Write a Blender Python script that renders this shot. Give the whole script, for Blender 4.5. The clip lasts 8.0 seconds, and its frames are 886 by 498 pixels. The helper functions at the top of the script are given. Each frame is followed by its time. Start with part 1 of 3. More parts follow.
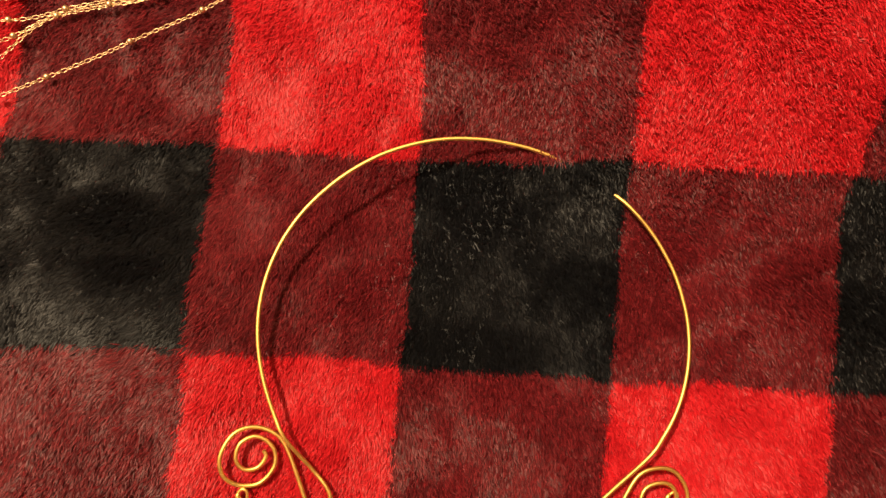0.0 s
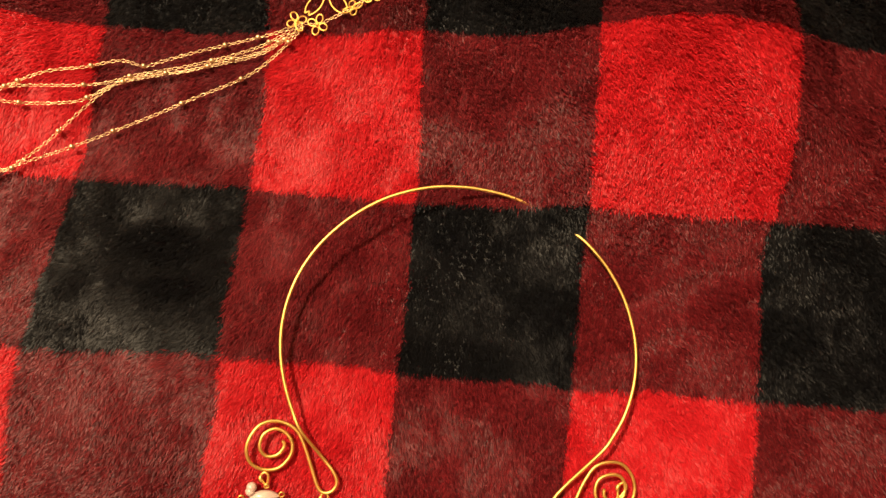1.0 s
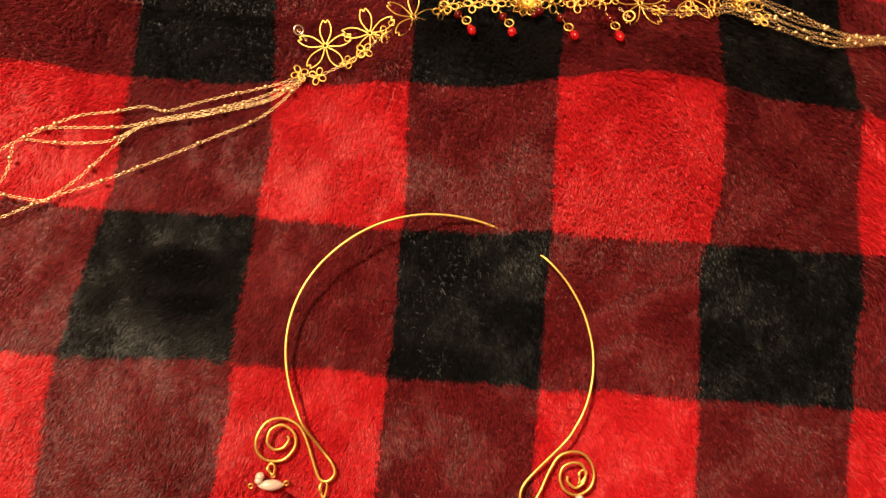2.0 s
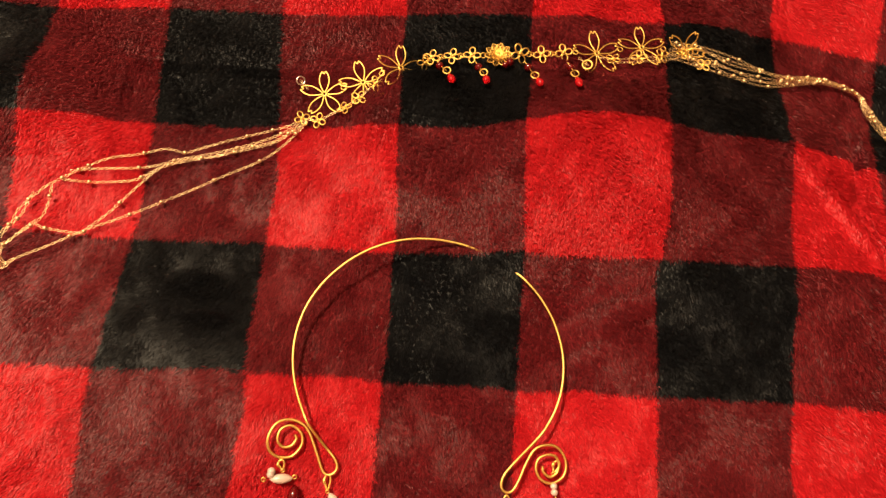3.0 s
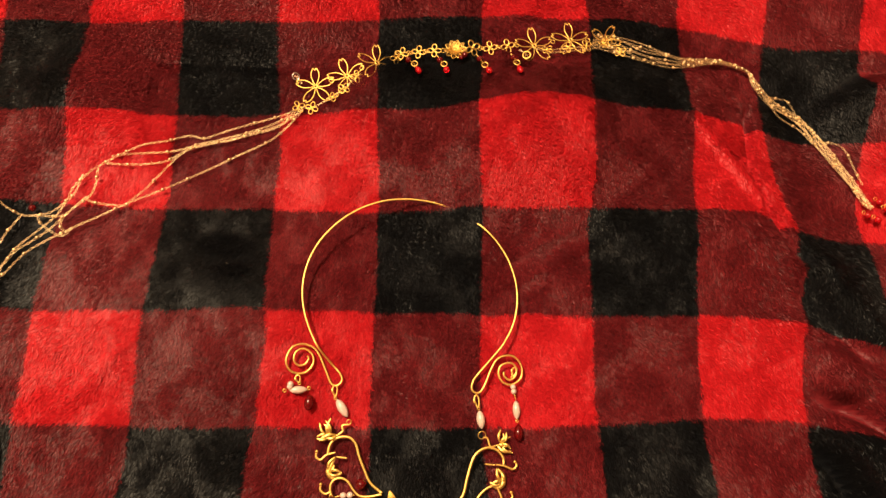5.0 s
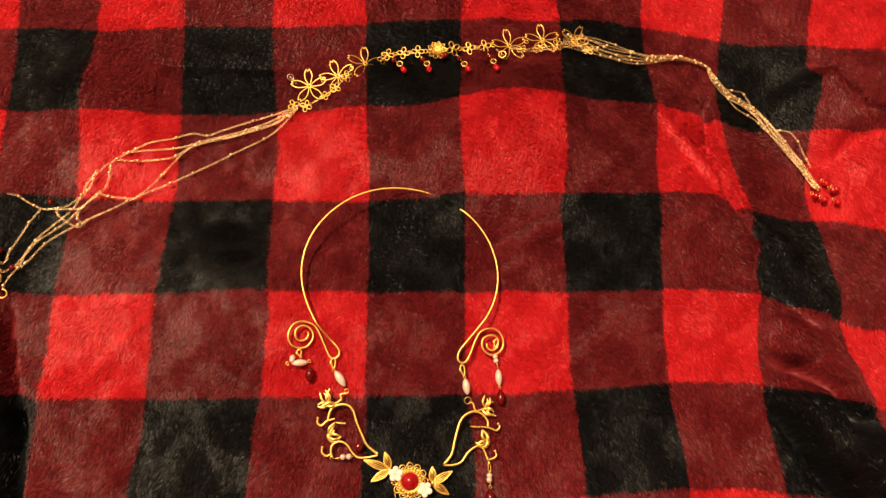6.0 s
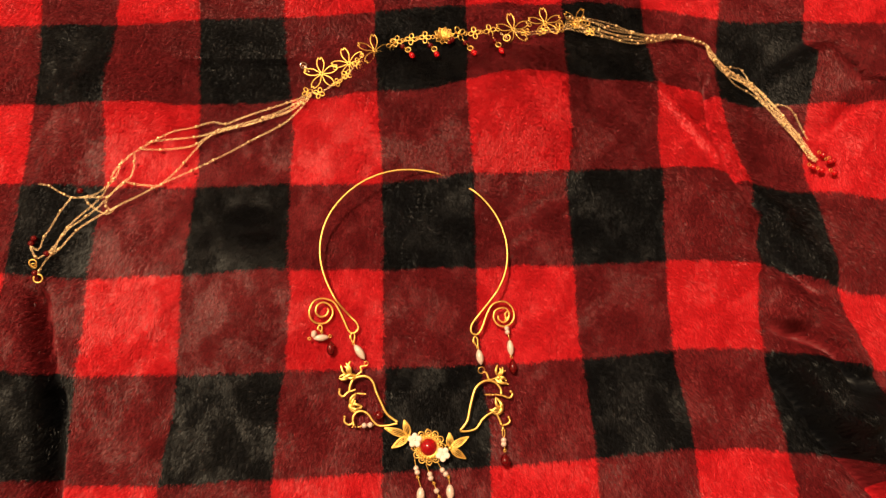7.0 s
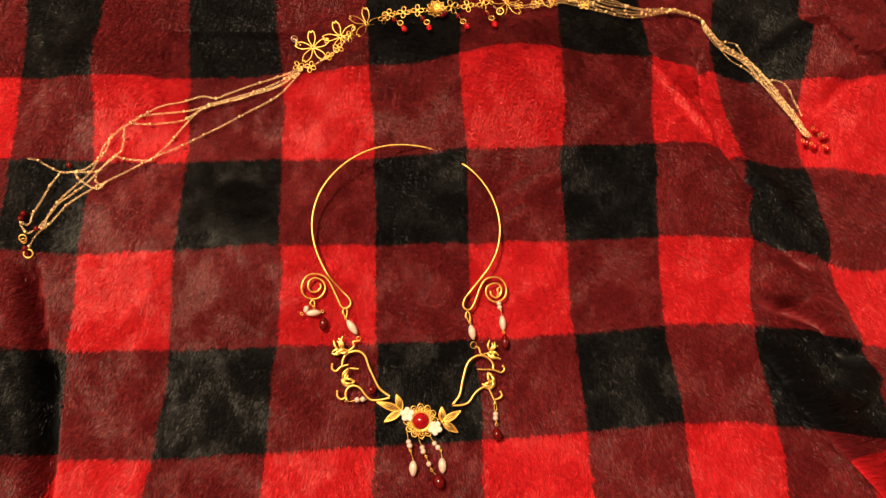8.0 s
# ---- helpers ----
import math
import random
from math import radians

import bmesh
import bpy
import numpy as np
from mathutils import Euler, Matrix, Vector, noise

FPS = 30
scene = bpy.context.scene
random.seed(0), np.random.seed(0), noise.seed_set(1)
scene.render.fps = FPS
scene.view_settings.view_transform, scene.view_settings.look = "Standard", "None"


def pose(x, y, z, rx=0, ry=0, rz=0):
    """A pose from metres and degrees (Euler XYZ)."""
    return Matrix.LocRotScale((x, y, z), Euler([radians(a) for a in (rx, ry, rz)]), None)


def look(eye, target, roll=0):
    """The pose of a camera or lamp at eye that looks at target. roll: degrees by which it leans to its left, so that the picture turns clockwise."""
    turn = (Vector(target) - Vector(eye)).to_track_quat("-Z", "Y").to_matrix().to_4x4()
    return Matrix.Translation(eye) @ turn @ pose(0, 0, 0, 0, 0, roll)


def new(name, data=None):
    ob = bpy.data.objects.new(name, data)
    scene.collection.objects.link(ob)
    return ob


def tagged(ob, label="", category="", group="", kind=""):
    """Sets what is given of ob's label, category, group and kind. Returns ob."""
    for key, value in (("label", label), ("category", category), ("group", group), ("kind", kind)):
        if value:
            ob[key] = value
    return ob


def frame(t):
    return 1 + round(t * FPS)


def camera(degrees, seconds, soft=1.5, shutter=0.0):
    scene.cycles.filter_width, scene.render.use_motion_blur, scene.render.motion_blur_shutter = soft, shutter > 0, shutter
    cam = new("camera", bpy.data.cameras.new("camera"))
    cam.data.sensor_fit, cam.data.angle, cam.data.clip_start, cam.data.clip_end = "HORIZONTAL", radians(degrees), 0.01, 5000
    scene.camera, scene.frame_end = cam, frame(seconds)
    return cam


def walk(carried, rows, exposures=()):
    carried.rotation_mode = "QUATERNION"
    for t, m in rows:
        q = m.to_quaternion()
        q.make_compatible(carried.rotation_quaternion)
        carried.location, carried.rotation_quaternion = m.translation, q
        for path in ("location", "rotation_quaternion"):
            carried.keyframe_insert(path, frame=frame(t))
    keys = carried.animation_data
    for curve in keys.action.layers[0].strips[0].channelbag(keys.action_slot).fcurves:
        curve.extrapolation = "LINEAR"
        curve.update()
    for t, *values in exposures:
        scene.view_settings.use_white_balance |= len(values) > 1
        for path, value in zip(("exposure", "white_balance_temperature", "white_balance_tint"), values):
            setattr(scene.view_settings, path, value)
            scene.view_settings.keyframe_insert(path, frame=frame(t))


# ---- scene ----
LENS = camera(67.615, 8.0, soft=1.5)
PATH = [
    (0.0, (0.01561, -0.04372, 0.18064), (-0.00936, 0.05066, -0.81458), -10.63),
    (0.5, (0.01799, -0.04697, 0.20175), (-0.00664, 0.07949, -0.78992), -6.53),
    (1.0, (0.01990, -0.04965, 0.21898), (-0.01037, 0.09773, -0.76964), -6.55),
    (1.5, (0.01956, -0.05590, 0.23567), (0.00664, 0.11754, -0.74909), 0.71),
    (3.0, (0.02441, -0.07250, 0.28650), (0.02382, 0.17460, -0.68249), 3.40),
    (3.5, (0.02643, -0.08364, 0.30441), (0.02553, 0.17170, -0.66244), 2.81),
    (4.0, (0.02317, -0.09430, 0.32045), (0.02523, 0.15697, -0.64746), 2.73),
    (4.5, (0.02471, -0.10295, 0.33687), (0.04216, 0.14152, -0.63262), 5.46),
    (6.0, (0.02666, -0.12854, 0.38319), (0.07702, 0.11243, -0.58603), 11.23),
    (6.5, (0.02431, -0.13506, 0.39676), (0.06959, 0.09290, -0.57586), 9.81),
    (7.0, (0.02267, -0.13830, 0.39873), (0.06279, 0.08429, -0.57535), 8.31),
    (7.5, (0.02280, -0.13882, 0.39780), (0.06842, 0.06836, -0.57944), 10.56),
    (8.0, (0.02437, -0.14107, 0.39768), (0.07060, 0.05198, -0.58242), 11.50),
]
walk(LENS, [(t, look(eye, target, roll)) for t, eye, target, roll in PATH])

# ---- light: one warm lamp under the ceiling of an added closed room ----
world = bpy.data.worlds.new("world")
scene.world = world
world.use_nodes = True
world.node_tree.nodes["Background"].inputs[0].default_value = (1.0, 0.72, 0.45, 1)
world.node_tree.nodes["Background"].inputs[1].default_value = 0.02
lamp_data = bpy.data.lights.new("ceiling_bulb", "POINT")
lamp_data.shadow_soft_size, lamp_data.energy, lamp_data.color = 0.03, 172.0, (1.0, 0.69, 0.45)
lamp = new("ceiling_bulb", lamp_data)
lamp.location = (-0.50, 0.46, 1.46)
scene.view_settings.exposure = 0.0


# ---- materials ----
def material(name):
    m = bpy.data.materials.new(name)
    m.use_nodes = True
    nodes, links = m.node_tree.nodes, m.node_tree.links
    return m, nodes, links, nodes["Principled BSDF"]


def math_node(nodes, links, kind, a, b=None, c=None):
    n = nodes.new("ShaderNodeMath")
    n.operation = kind
    for i, v in enumerate((a, b, c)):
        if v is None:
            continue
        if isinstance(v, (int, float)):
            n.inputs[i].default_value = v
        else:
            links.new(v, n.inputs[i])
    return n.outputs[0]


def mix_colour(nodes, links, fac, a, b):
    n = nodes.new("ShaderNodeMix")
    n.data_type = "RGBA"
    for socket, v in ((n.inputs[0], fac), (n.inputs[6], a), (n.inputs[7], b)):
        if isinstance(v, (int, float)):
            socket.default_value = v
        elif isinstance(v, tuple):
            socket.default_value = (*v, 1)
        else:
            links.new(v, socket)
    return n.outputs[2]


CHECK = 0.06


def plaid_material():
    """Red, black and mixed squares of dyed plush, read from the cloth's own coordinates."""
    m, nodes, links, shader = material("plush_plaid")
    uv = nodes.new("ShaderNodeUVMap")
    uv.uv_map = "cloth"
    parts = nodes.new("ShaderNodeSeparateXYZ")
    links.new(uv.outputs[0], parts.inputs[0])
    odd = []
    for axis, shift in ((0, 40.0), (1, 41.0)):
        cells = math_node(nodes, links, "MULTIPLY_ADD", parts.outputs[axis], 1 / CHECK, shift)
        odd.append(math_node(nodes, links, "FLOOR", math_node(nodes, links, "MODULO", cells, 2.0)))
    # odd column and odd row: red; even and even: black; the rest is a blend of both yarns
    total = math_node(nodes, links, "ADD", odd[0], odd[1])
    island = nodes.new("ShaderNodeNewGeometry")
    rand = island.outputs["Random Per Island"]
    yarn = nodes.new("ShaderNodeTexNoise")
    yarn.inputs["Scale"].default_value = 95.0
    yarn.inputs["Detail"].default_value = 4.0
    links.new(uv.outputs[0], yarn.inputs["Vector"])
    blend = math_node(nodes, links, "MULTIPLY_ADD", yarn.outputs[0], 0.4, math_node(nodes, links, "MULTIPLY", rand, 0.7))
    red = mix_colour(nodes, links, rand, (0.44, 0.008, 0.014), (0.60, 0.018, 0.028))
    black = mix_colour(nodes, links, rand, (0.0015, 0.002, 0.003), (0.005, 0.006, 0.008))
    mixed = mix_colour(nodes, links, blend, (0.028, 0.002, 0.004), (0.21, 0.016, 0.022))
    low = mix_colour(nodes, links, math_node(nodes, links, "MINIMUM", total, 1.0), black, mixed)
    high = math_node(nodes, links, "MAXIMUM", math_node(nodes, links, "SUBTRACT", total, 1.0), 0.0)
    colour = mix_colour(nodes, links, high, low, red)
    links.new(colour, shader.inputs["Base Color"])
    shader.inputs["Roughness"].default_value = 0.47
    shader.inputs["Specular IOR Level"].default_value = 0.28
    shader.inputs["Specular Tint"].default_value = (0.86, 0.98, 1.0, 1)
    shader.inputs["Sheen Weight"].default_value = 0.02
    shader.inputs["Sheen Roughness"].default_value = 0.4
    # fibres let part of the light through
    glow = nodes.new("ShaderNodeBsdfTranslucent")
    links.new(colour, glow.inputs["Color"])
    both = nodes.new("ShaderNodeMixShader")
    both.inputs[0].default_value = 0.2
    links.new(shader.outputs[0], both.inputs[1])
    links.new(glow.outputs[0], both.inputs[2])
    links.new(both.outputs[0], nodes["Material Output"].inputs["Surface"])
    return m


def metal(name, colour, rough, wear=0.06):
    m, nodes, links, shader = material(name)
    tex = nodes.new("ShaderNodeTexNoise")
    tex.inputs["Scale"].default_value = 420.0
    tex.inputs["Detail"].default_value = 3.0
    place = nodes.new("ShaderNodeTexCoord")
    links.new(place.outputs["Object"], tex.inputs["Vector"])
    tone = tuple(c * 0.78 for c in colour)
    links.new(mix_colour(nodes, links, tex.outputs[0], tone, colour), shader.inputs["Base Color"])
    links.new(math_node(nodes, links, "MULTIPLY_ADD", tex.outputs[0], wear * 2, rough - wear), shader.inputs["Roughness"])
    shader.inputs["Metallic"].default_value = 1.0
    return m


def wall_paint(name, colour):
    m, nodes, links, shader = material(name)
    tex = nodes.new("ShaderNodeTexNoise")
    tex.inputs["Scale"].default_value = 3.0
    tex.inputs["Detail"].default_value = 8.0
    links.new(mix_colour(nodes, links, tex.outputs[0], tuple(c * 0.92 for c in colour), colour), shader.inputs["Base Color"])
    shader.inputs["Roughness"].default_value = 0.85
    return m


PLUSH = plaid_material()
GOLD = metal("gold_plate", (1.0, 0.71, 0.20), 0.44)
PAINT = wall_paint("wall_paint", (0.44, 0.37, 0.30))
FLOORING = wall_paint("floor_wood", (0.22, 0.13, 0.07))
SHEET = wall_paint("mattress_ticking", (0.6, 0.56, 0.5))


# ---- building helpers ----
def mesh_from(name, bm):
    data = bpy.data.meshes.new(name)
    bm.normal_update()
    bm.to_mesh(data)
    bm.free()
    return data


def part(name, bm, surface, parent=None, label="", flat=False):
    data = mesh_from(name, bm)
    data.materials.append(surface)
    if not flat:
        data.polygons.foreach_set("use_smooth", [True] * len(data.polygons))
    ob = new(name, data)
    if parent:
        ob.parent = parent
    return tagged(ob, label)


def box(bm, lo, hi):
    made = bmesh.ops.create_cube(bm, size=1)
    middle = [(a + b) / 2 for a, b in zip(lo, hi)]
    for v in made["verts"]:
        v.co = Vector(v.co[i] * (hi[i] - lo[i]) + middle[i] for i in range(3))
    return made["verts"]


def slab(name, lo, hi, surface, label, category):
    bm = bmesh.new()
    box(bm, lo, hi)
    return tagged(part(name, bm, surface, flat=True), label, category, kind="structure")


# ---- room: unseen, added to close the place for bounced light and reflections ----
slab("floor", (-1.9, -1.9, -0.66), (1.9, 1.9, -0.6), FLOORING, "unseen plain dark wooden floor, added to close the room", "floor")
slab("ceiling", (-1.9, -1.9, 1.8), (1.9, 1.9, 1.88), PAINT, "unseen plain cream painted ceiling, added to bounce lamp light", "ceiling")
slab("wall_north", (-1.9, 1.9, -0.66), (1.9, 2.0, 1.88), PAINT, "unseen plain cream painted wall, added to bounce lamp light", "wall")
slab("wall_south", (-1.9, -2.0, -0.66), (1.9, -1.9, 1.88), PAINT, "unseen plain cream painted wall, added to bounce lamp light", "wall")
slab("wall_east", (1.9, -2.0, -0.66), (2.0, 2.0, 1.88), PAINT, "unseen plain cream painted wall, added to bounce lamp light", "wall")
slab("wall_west", (-2.0, -2.0, -0.66), (-1.9, 2.0, 1.88), PAINT, "unseen plain cream painted wall, added to bounce lamp light", "wall")
# ---- the blanket ----
def smooth(a):
    a = np.clip(a, 0, 1)
    return a * a * (3 - 2 * a)


def along(x, y, a, b):
    """Metres to the right of the line a to b, and a weight that fades past its ends."""
    dx, dy = b[0] - a[0], b[1] - a[1]
    size = math.hypot(dx, dy)
    run = ((x - a[0]) * dx + (y - a[1]) * dy) / size
    side = ((x - a[0]) * dy - (y - a[1]) * dx) / size
    return side, smooth((run + 0.012) / 0.018) * smooth((size + 0.012 - run) / 0.018)


# soft swells and hollows of the blanket: height, centre, reach
SWELLS = [(.0198, .08, .04, .045, .025), (.0143, -.16, -.06, .07, .045), (-.0135, .26, .1, .045, .07), (-.0115, -.02, 0, .045, .025),
          (-.0102, .16, -.1, .07, .045), (.011, -.16, .06, .025, .025), (.0141, .08, .06, .07, .045), (.0091, -.08, -.08, .025, .045),
          (.0052, .2, 0, .025, .025), (.0098, -.18, .04, .025, .045), (-.0107, .2, .14, .045, .045), (-.0123, .26, .04, .025, .045),
          (-.0054, .14, 0, .025, .045), (.008, .22, -.02, .025, .025), (-.0082, .28, -.18, .09, .09),
          (-.005, .066, -.017, .018, .014), (.004, .266, -.124, .010, .008)]

# sharp folds: start, end, height, reach before and behind the edge
FOLDS = [((.250, -.124), (.273, -.159), .022, .030, .005), ((.273, -.159), (.335, -.238), .030, .040, .006),
         ((.249, -.094), (.274, -.109), .012, .022, .005), ((.274, -.109), (.289, -.133), .013, .022, .005),
         ((.250, -.027), (.279, -.070), .011, .014, .008), ((.232, -.058), (.262, -.092), .009, .010, .016),
         ((.302, .088), (.323, .052), .022, .004, .030), ((.323, .052), (.37, .042), .022, .004, .030)]

# low pleats and ripples, in the same terms
RIPPLES = [((-.13, -.118), (-.136, -.20), .003, .007, .007), ((.026, -.055), (.029, -.12), .0025, .007, .007),
         ((.16, -.122), (.166, -.20), .003, .007, .007), ((.215, -.14), (.226, -.21), .003, .007, .007), ((-.045, -.06), (-.05, -.15), .002, .008, .008),
           ((.186, .062), (.219, .009), .005, .005, .004), ((-.116, -.074), (-.149, -.108), .0016, .004, .004),
           ((.07, -.028), (.115, -.008), .0014, .004, .003), ((.08, -.04), (.132, -.014), .0014, .004, .003), ((.03, .019), (.049, .041), .0015, .006, .006)]

# creases where the cloth is tucked under: start, end, depth, half width
CREASES = [((.227, .070), (.221, .024), .013, .0035), ((.221, .024), (.231, -.003), .014, .0035), ((.231, -.003), (.247, -.027), .012, .004),
           ((-.199, -.070), (-.190, -.13), .018, .006), ((-.190, -.13), (-.184, -.28), .018, .006),
           ((.247, -.129), (.269, -.164), .012, .004), ((.269, -.164), (.33, -.243), .016, .005), ((.258, -.104), (.284, -.137), .006, .004)]


def relief(x, y):
    """Height of the top of the pile."""
    h = 0 * x
    for a, p, q, s, t in SWELLS:
        h = h + a * np.exp(-((x - p) / s) ** 2 / 2 - ((y - q) / t) ** 2 / 2)
    for a, b, deep, half in CREASES:
        s, w = along(x, y, a, b)
        h = h - deep * w * np.exp(-(s / half) ** 2)
    for a, b, tall, before, behind in FOLDS + RIPPLES:
        s, w = along(x, y, a, b)
        h = h + tall * w * np.where(s < 0, np.exp(-(s / before) ** 2), np.exp(-(s / behind) ** 2))
        if tall > .007:
            low = 1.4 * behind if behind < before else -1.4 * before
            h = h - .35 * tall * w * np.exp(-((s - low) / .005) ** 2)
    return h


PILE = 0.0019
rng = np.random.default_rng(5)


def waves(x, y, scale, seed, count=14):
    """Smooth uneven field between about -1 and 1."""
    r = np.random.default_rng(seed)
    out = 0 * x
    for _ in range(count):
        a, k, p = r.uniform(0, 2 * math.pi), r.uniform(0.5, 1.6) / scale, r.uniform(0, 6.3)
        out = out + np.sin((x * math.cos(a) + y * math.sin(a)) * k * 2 * math.pi + p)
    return out / math.sqrt(count / 2) / 1.6


def top(x, y):
    return relief(x, y) + 0.0015 * waves(x, y, 0.06, 3) + 0.0005 * waves(x, y, 0.022, 4)


# how the weave is pulled out of square, in millimetres: powers of x and y with their share, then local tugs with centre and reach
PULL_U = [(0, 0, -2.12), (0, 1, 1.48), (0, 2, 1.28), (0, 3, -0.42), (1, 0, 1.53), (1, 1, 0.47), (1, 2, -2.28), (2, 0, -1.82), (2, 1, -0.82), (3, 0, 1)]
TUG_U = [(-5, 0.22, -0.02, 0.025), (5, 0.06, 0.04, 0.025), (8.2, 0.3, -0, 0.025), (-7, 0.18, 0.06, 0.025), (-7.3, 0.24, -0.02, 0.025),
         (5.5, 0.22, 0.08, 0.025), (-5.5, -0.06, -0.08, 0.025), (3.7, 0.06, -0.08, 0.04), (-3.4, -0.06, 0.04, 0.025), (-2.8, -0.06, -0.18, 0.04),
         (-3.3, 0.14, 0.12, 0.025)]
PULL_V = [(0, 0, 2.06), (0, 1, 4.66), (0, 2, -1.98), (0, 3, -1.55), (1, 0, -3.49), (1, 1, -1.7), (1, 2, -1.07), (2, 0, -0.14), (2, 1, 0.15),
          (3, 0, 0.94)]
TUG_V = [(9.9, 0.3, -0.08, 0.025), (-6.1, 0.22, -0.12, 0.04), (5.7, 0.04, 0.06, 0.025), (4.5, 0.25, -0.02, 0.022), (-4.8, -0.04, -0.02, 0.04),
         (-3.7, 0.2, 0.02, 0.06), (3.2, 0.08, -0.14, 0.06), (6.6, -0.18, 0.06, 0.025), (-4.6, -0.1, 0.12, 0.025), (2.9, 0.1, 0.12, 0.04),
         (3.1, -0.18, -0.06, 0.025)]


def pulled(x, y, pull, tugs):
    a, b = np.clip(x, -0.22, 0.32) / 0.1, np.clip(y, -0.20, 0.15) / 0.1
    out = 0 * x
    for i, j, share in pull:
        out = out + share * a ** i * b ** j
    for tall, p, q, reach in tugs:
        out = out + tall * np.exp(-((x - p) ** 2 + (y - q) ** 2) / (2 * reach ** 2))
    return 0.001 * out


def cloth_uv(x, y):
    """Where a spot of the plan lies in the weave, with the squares' lines a little unsteady."""
    u = x + pulled(x, y, PULL_U, TUG_U) + 0.0006 * waves(x, y, 0.05, 11) + 0.0004 * waves(x, y, 0.009, 12)
    v = y + pulled(x, y, PULL_V, TUG_V) + 0.0006 * waves(x, y, 0.05, 13) + 0.0004 * waves(x, y, 0.009, 14)
    return u, v


def quick_mesh(name, co, faces, uv):
    """A mesh of equal-sided faces from arrays, with the cloth's coordinates per vertex."""
    data = bpy.data.meshes.new(name)
    n, k = faces.shape
    data.vertices.add(len(co))
    data.vertices.foreach_set("co", co.astype(np.float32).ravel())
    data.loops.add(n * k)
    data.loops.foreach_set("vertex_index", faces.astype(np.int32).ravel())
    data.polygons.add(n)
    data.polygons.foreach_set("loop_start", np.arange(0, n * k, k, dtype=np.int32))
    data.update(calc_edges=True)
    layer = data.uv_layers.new(name="cloth")
    layer.data.foreach_set("uv", uv[faces.ravel()].astype(np.float32).ravel())
    data.polygons.foreach_set("use_smooth", np.ones(n, dtype=bool))
    data.materials.append(PLUSH)
    return data


def blanket_backing():
    xs = np.concatenate([np.arange(-0.74, -0.32, 0.014), np.arange(-0.32, 0.45, 0.0026), np.arange(0.45, 0.85, 0.014)])
    ys = np.concatenate([np.arange(-0.79, -0.31, 0.014), np.arange(-0.31, 0.28, 0.0026), np.arange(0.28, 0.80, 0.014)])
    x, y = np.meshgrid(xs, ys)
    x, y = x.ravel(), y.ravel()
    z = top(x, y) - PILE * 1.02
    u, v = cloth_uv(x, y)
    w = len(xs)
    i, j = np.meshgrid(np.arange(w - 1), np.arange(len(ys) - 1))
    a = (j * w + i).ravel()
    faces = np.stack([a, a + 1, a + w + 1, a + w], 1)
    return quick_mesh("backing", np.stack([x, y, z], 1), faces, np.stack([u, v], 1))


# places where a touch has left the pile standing: centre and reach
STROKED = [(-.079, -.022, .013, .007), (-.073, -.037, .011, .004), (.022, -.053, .022, .0085)]


def tufts(x, y, length, width, bend=True):
    """Bent blades of pile, one kite of two triangles a tuft, or one plain blade."""
    n = len(x)
    u, v = cloth_uv(x, y)
    u, v = u + rng.normal(0, 0.0005, n), v + rng.normal(0, 0.0005, n)
    e = 0.002
    here = top(x, y)
    gx, gy = (top(x + e, y) - here) / e, (top(x, y + e) - here) / e
    brushed = np.tanh(1.4 * waves(x, y, 0.04, 23) + 0.9 * waves(x, y, 0.014, 24) + 0.5 * waves(x, y, 0.006, 25))
    swirl = -1.45 - 0.55 * smooth((0.02 - x) / 0.08) + 0.26 * waves(x, y, 0.05, 21) + 0.22 * waves(x, y, 0.007, 22) + rng.normal(0, 0.3, n)
    lie = np.clip(0.88 + 0.48 * smooth((0.02 - x) / 0.08) * smooth((0.07 - y) / 0.06) * (1 - 0.8 * smooth((-0.07 - y) / 0.04)) * (1 - smooth((-0.168 - x) / 0.025)) + 0.4 * smooth((x - 0.262) / 0.025) + 0.36 * smooth((x - 0.175) / 0.04) * smooth((y - 0.06) / 0.04) * smooth((0.29 - x) / 0.03) + 0.22 * brushed + rng.normal(0, 0.12, n), 0.25, 1.42)
    for cx, cy, rx, ry in STROKED:
        lie = lie - (lie - 0.72) * smooth(1.3 * (1.35 - np.hypot((x - cx) / rx, (y - cy) / ry)))
    # small pits where the pile parts
    pits = smooth((waves(x, y, 0.0032, 26) - 0.35) / 0.5)
    length = length * np.clip(rng.normal(1, 0.18, n), 0.5, 1.6) * (1 - 0.68 * pits)
    dx, dy = np.cos(swirl), np.sin(swirl)
    out, up = length * np.sin(lie), length * np.cos(lie)
    base = here - PILE
    turn = rng.normal(0, 0.22, n)
    px, py = -dy * np.cos(turn), dx * np.cos(turn)
    half = width * rng.uniform(0.7, 1.3, n) / 2
    def at(f, g, side):
        ox, oy = x + dx * out * f, y + dy * out * f
        z = base + up * g + gx * dx * out * f + gy * dy * out * f + side * half * np.sin(turn)
        return np.stack([ox + side * half * px, oy + side * half * py, z], 1)
    if not bend:
        co = np.stack([at(0, 0.05, 1), at(1, 1, 0), at(0, 0.05, -1)], 1).reshape(-1, 3)
        return co, np.arange(n * 3).reshape(n, 3), np.repeat(np.stack([u, v], 1), 3, 0)
    co = np.stack([at(0, 0, 0), at(0.45, 0.62, 1), at(1, 1, 0), at(0.45, 0.62, -1)], 1).reshape(-1, 3)
    k = np.arange(n) * 4
    faces = np.concatenate([np.stack([k, k + 1, k + 3], 1), np.stack([k + 1, k + 2, k + 3], 1)])
    return co, faces, np.repeat(np.stack([u, v], 1), 4, 0)


